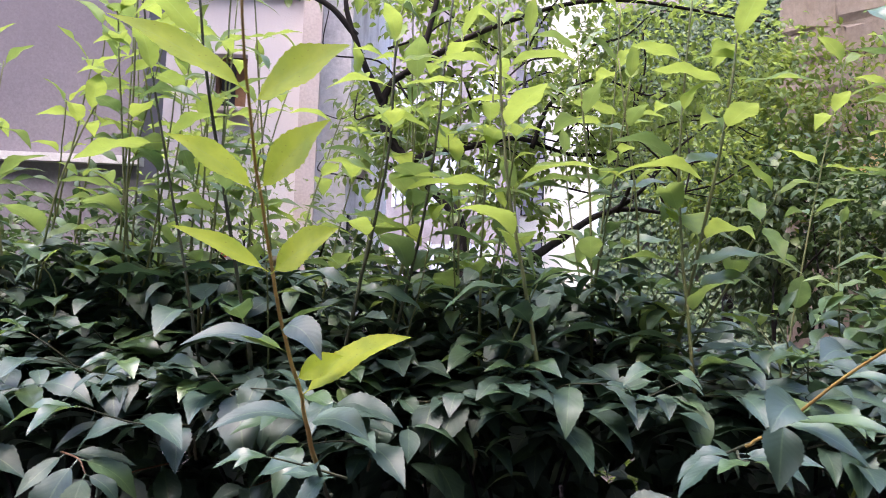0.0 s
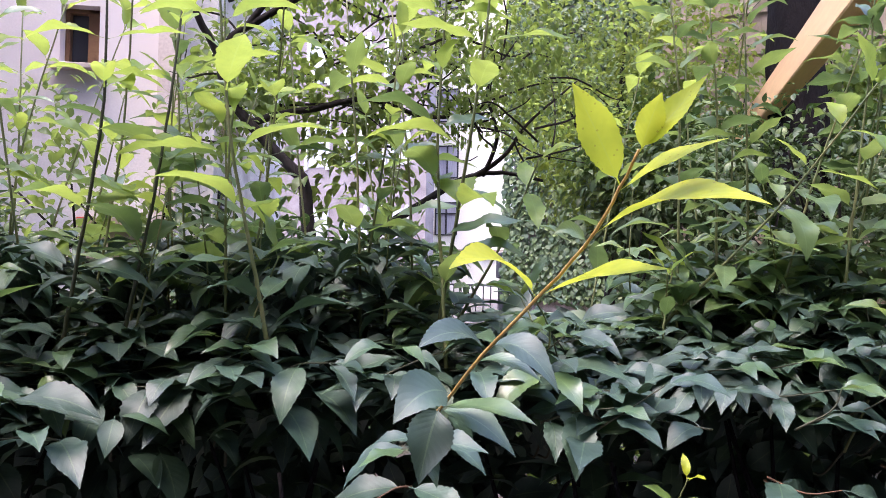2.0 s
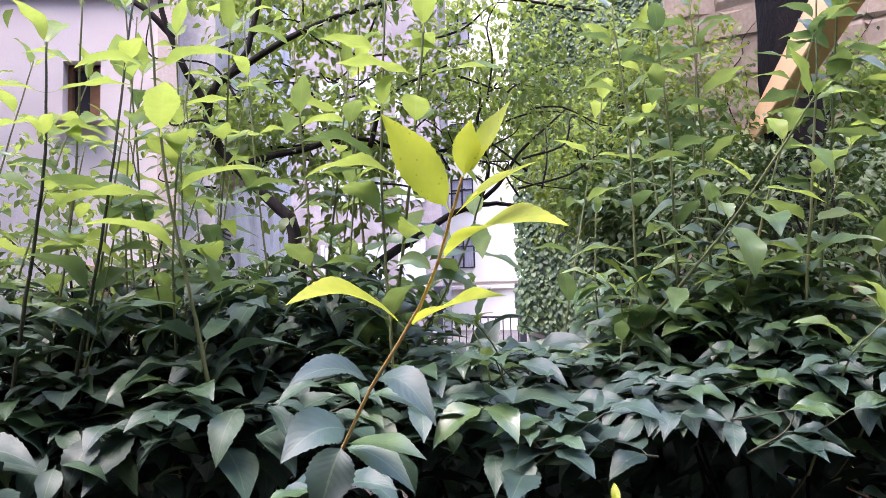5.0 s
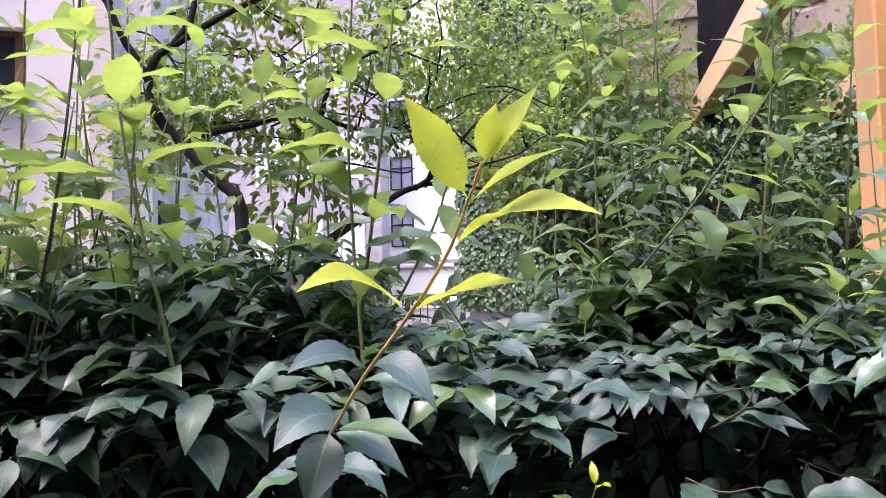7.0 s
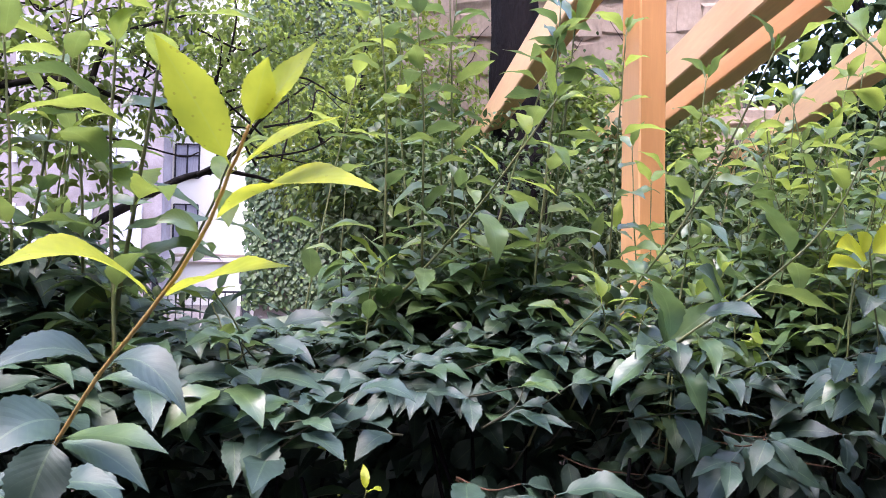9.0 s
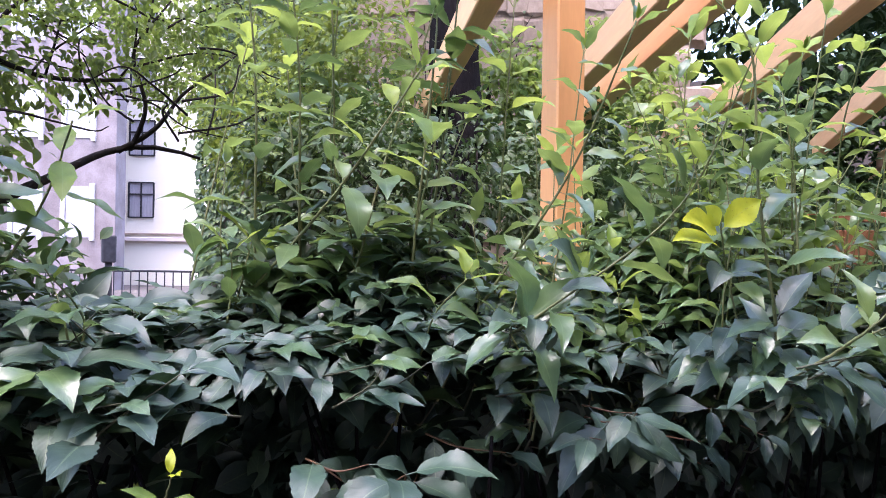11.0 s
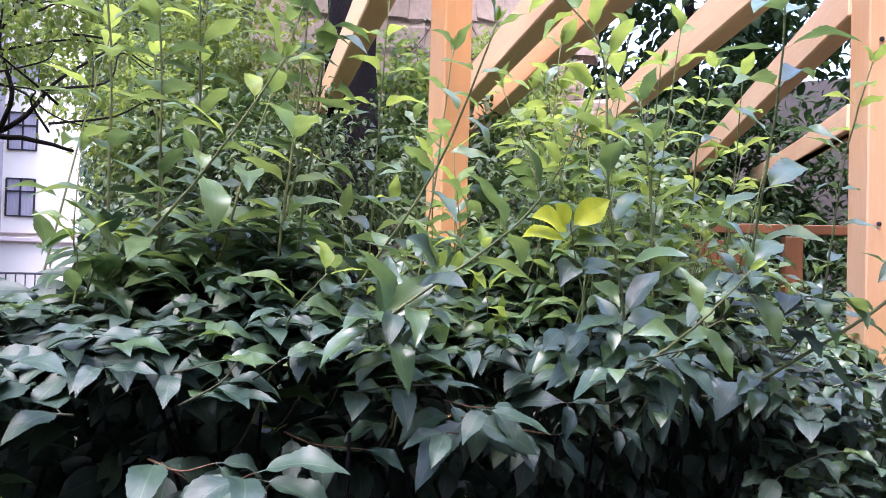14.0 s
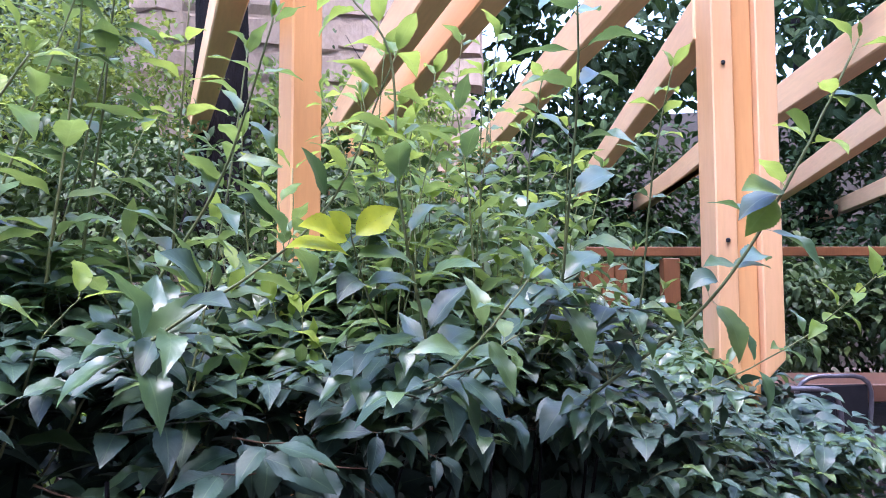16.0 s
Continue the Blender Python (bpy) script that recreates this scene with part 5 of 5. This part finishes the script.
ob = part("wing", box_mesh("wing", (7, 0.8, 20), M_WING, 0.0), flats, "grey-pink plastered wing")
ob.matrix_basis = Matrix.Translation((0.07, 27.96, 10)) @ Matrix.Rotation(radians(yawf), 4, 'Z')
for k in range(3):
    for zi in range(3):
        w = part("window", box_mesh("window", (0.8, 0.08, 1.7), M_CURTAIN, 0.0), flats)
        w.matrix_basis = Matrix.Translation(Vector((2.96, 25.97, 2.6 + zi * 3.3)) + ux * (k * 1.7 - 4.6)) @ Matrix.Rotation(radians(yawf), 4, 'Z')
        for du in (-0.48, 0.48):
            t = new("window_frame", box_mesh("window_frame", (0.14, 0.12, 1.9), M_FRAME, 0.01))
            t.parent = w
            t.matrix_basis = Matrix.Translation((du, -0.05, 0))
for (gx, gy) in ((2.43, 21.7), (4.72, 20.45)):
    g = thing("gate_post", (gx, gy, 0), "black metal gate post in the yard", "gate post", "gate posts")
    part("shaft", box_mesh("shaft", (0.18, 0.18, 1.0), M_DARK, 0.01, Matrix.Translation((gx, gy, 0.5))), g)
    part("cap", box_mesh("cap", (0.36, 0.36, 0.75), M_DARK, 0.03, Matrix.Translation((gx, gy, 1.375))), g, "dark box on top")
fence = thing("yard_fence", (3.5, 21.0, 0), "dark thin-barred metal fence across the yard", "fence")
for k in range(26):
    u = k / 25
    part("fence_bar", box_mesh("fence_bar", (0.03, 0.03, 0.8), M_DARK, 0.0, Matrix.Translation((2.5 + 2.1 * u - 3.0 * (1 - u), 21.65 - 1.15 * u + 1.6 * (1 - u), 0.4))), fence)
me, _ = tube("fence_rail", [(-0.5, 23.25, 0.78), (2.0, 21.95, 0.78), (4.6, 20.5, 0.78)], 0.03, 0.03, M_DARK, 6, 6)
part("fence_rail", me, fence)

# ivy-clad wall
ivy_wall = thing("ivy_wall", (5.5, 11.5, 0), "tall garden wall overgrown with dark ivy", "wall")
ob = part("wall", box_mesh("wall", (8, 0.4, 9), M_PLINTH, 0.0), ivy_wall)
IVA = -28.0
IVC = Vector((6.7, 10.4, 0))
ob.matrix_basis = Matrix.Translation(IVC + Vector((0, 0, 4.5))) @ Matrix.Rotation(radians(IVA), 4, 'Z')
fr = []
ivx = Vector((math.cos(radians(IVA)), math.sin(radians(IVA)), 0))
ivn = Vector((ivx.y, -ivx.x, 0))
for k in range(24000):
    u, z = rng.uniform(-4.15, 1.5), rng.uniform(0.8, 6.5)
    off = 0.22 + 0.22 * abs(noise.noise(Vector((u * 0.9, z * 0.9, 3.3)))) * rng.random() + 0.05
    fr.append(leaf_frame(IVC + ivx * u + ivn * off + Vector((0, 0, z)), Vector((0, 0, -1)) + rvec(0.6) + ivn * 0.3, ivn + UP * 0.4 + rvec(0.45), rng.uniform(0.07, 0.13)))
tagged(part("ivy", scatter_mesh("ivy", fr, M_IVY, IVY_SHAPES), ivy_wall), kind="stuff")

# pinkish stone house wall behind the pergola
stone_house = thing("stone_house", (5.0, 6.5, 0), "weathered pinkish stone house wall", "house")
SW = Matrix.Translation((4.9, 6.1, 0)) @ Matrix.Rotation(radians(-38), 4, 'Z')
ob = part("wall", box_mesh("wall", (3.2, 0.36, 7), M_STONE, 0.0), stone_house)
ob.matrix_basis = SW @ Matrix.Translation((0, 0, 3.5))
STONES = []
for w in (0.28, 0.46, 0.66, 0.22, 0.54):
    bm = bmesh.new()
    box_bm(bm, Matrix.Diagonal((w, 0.10, 0.20, 1)), 0.02)
    for v in bm.verts:
        v.co += Vector((rng.uniform(-0.035, 0.035), rng.uniform(-0.010, 0.010), rng.uniform(-0.03, 0.03)))
    STONES.append(bm_mesh("stone", bm, M_STONE))
zrow = 1.5
while zrow < 4.6:
    tall = rng.uniform(0.8, 1.9)
    x = -1.6 - rng.uniform(0.0, 0.2)
    while x < 1.4:
        k = rng.randrange(5)
        w = (0.28, 0.46, 0.66, 0.22, 0.54)[k]
        ob = part("stone", STONES[k], stone_house)
        ob.matrix_basis = SW @ Matrix.Translation((x + w / 2, -0.145 - rng.uniform(0, 0.015), zrow + 0.1 * tall + rng.uniform(-0.015, 0.015))) @ Matrix.Rotation(rng.uniform(-0.05, 0.05), 4, 'Y') @ Matrix.Diagonal((1, 1, tall, 1))
        x += w - 0.01
    zrow += 0.21 * tall

fr = []
for k in range(9):
    u, z = rng.uniform(-1.5, 1.2), rng.uniform(2.0, 3.0)
    pts = [SW @ Vector((u, -0.21, z))]
    for j in range(5):
        u, z = u + rng.uniform(-0.18, 0.22), z + rng.uniform(0.12, 0.34)
        pts.append(SW @ Vector((u, -0.215, z)))
        for q in range(rng.randrange(0, 6)):
            fr.append(leaf_frame(SW @ Vector((u + rng.uniform(-0.12, 0.12), -0.25, z + rng.uniform(-0.12, 0.12))), Vector((0, 0, -1)) + rvec(0.7), Vector((-0.6, -0.7, 0.4)) + rvec(0.4), rng.uniform(0.03, 0.055)))
    me, _ = tube("vine", pts, 0.008, 0.003, M_BARK, 5, 16, 0.004)
    part("vine", me, stone_house, "thin bare creeper stem")
tagged(part("creeper", scatter_mesh("creeper", fr, M_IVY, IVY_SHAPES), stone_house, "sparse dark creeper"), kind="stuff")

# added wall, never in view: keeps sky light off the hedge front
ob = new("sky_blocker_south", box_mesh("sky_blocker_south", (40.0, 0.4, 11.0), M_UNSEEN, 0.0))
ob.matrix_basis = Matrix.Translation((2.0, -3.5, 5.5))
tagged(ob, "unseen dark wall added behind the path to block sky light", "wall", kind="structure")
# added backdrop: hides bright sky in the gaps between the trees
ob = new("dark_backdrop_east", box_mesh("dark_backdrop_east", (26, 0.4, 5.0), M_UNSEEN, 0.0))
ob.matrix_basis = Matrix.Translation((15.5, 4.5, 2.5)) @ Matrix.Rotation(radians(-62), 4, 'Z')
tagged(ob, "dark backdrop wall added behind the trees to darken their gaps", "wall", kind="structure")
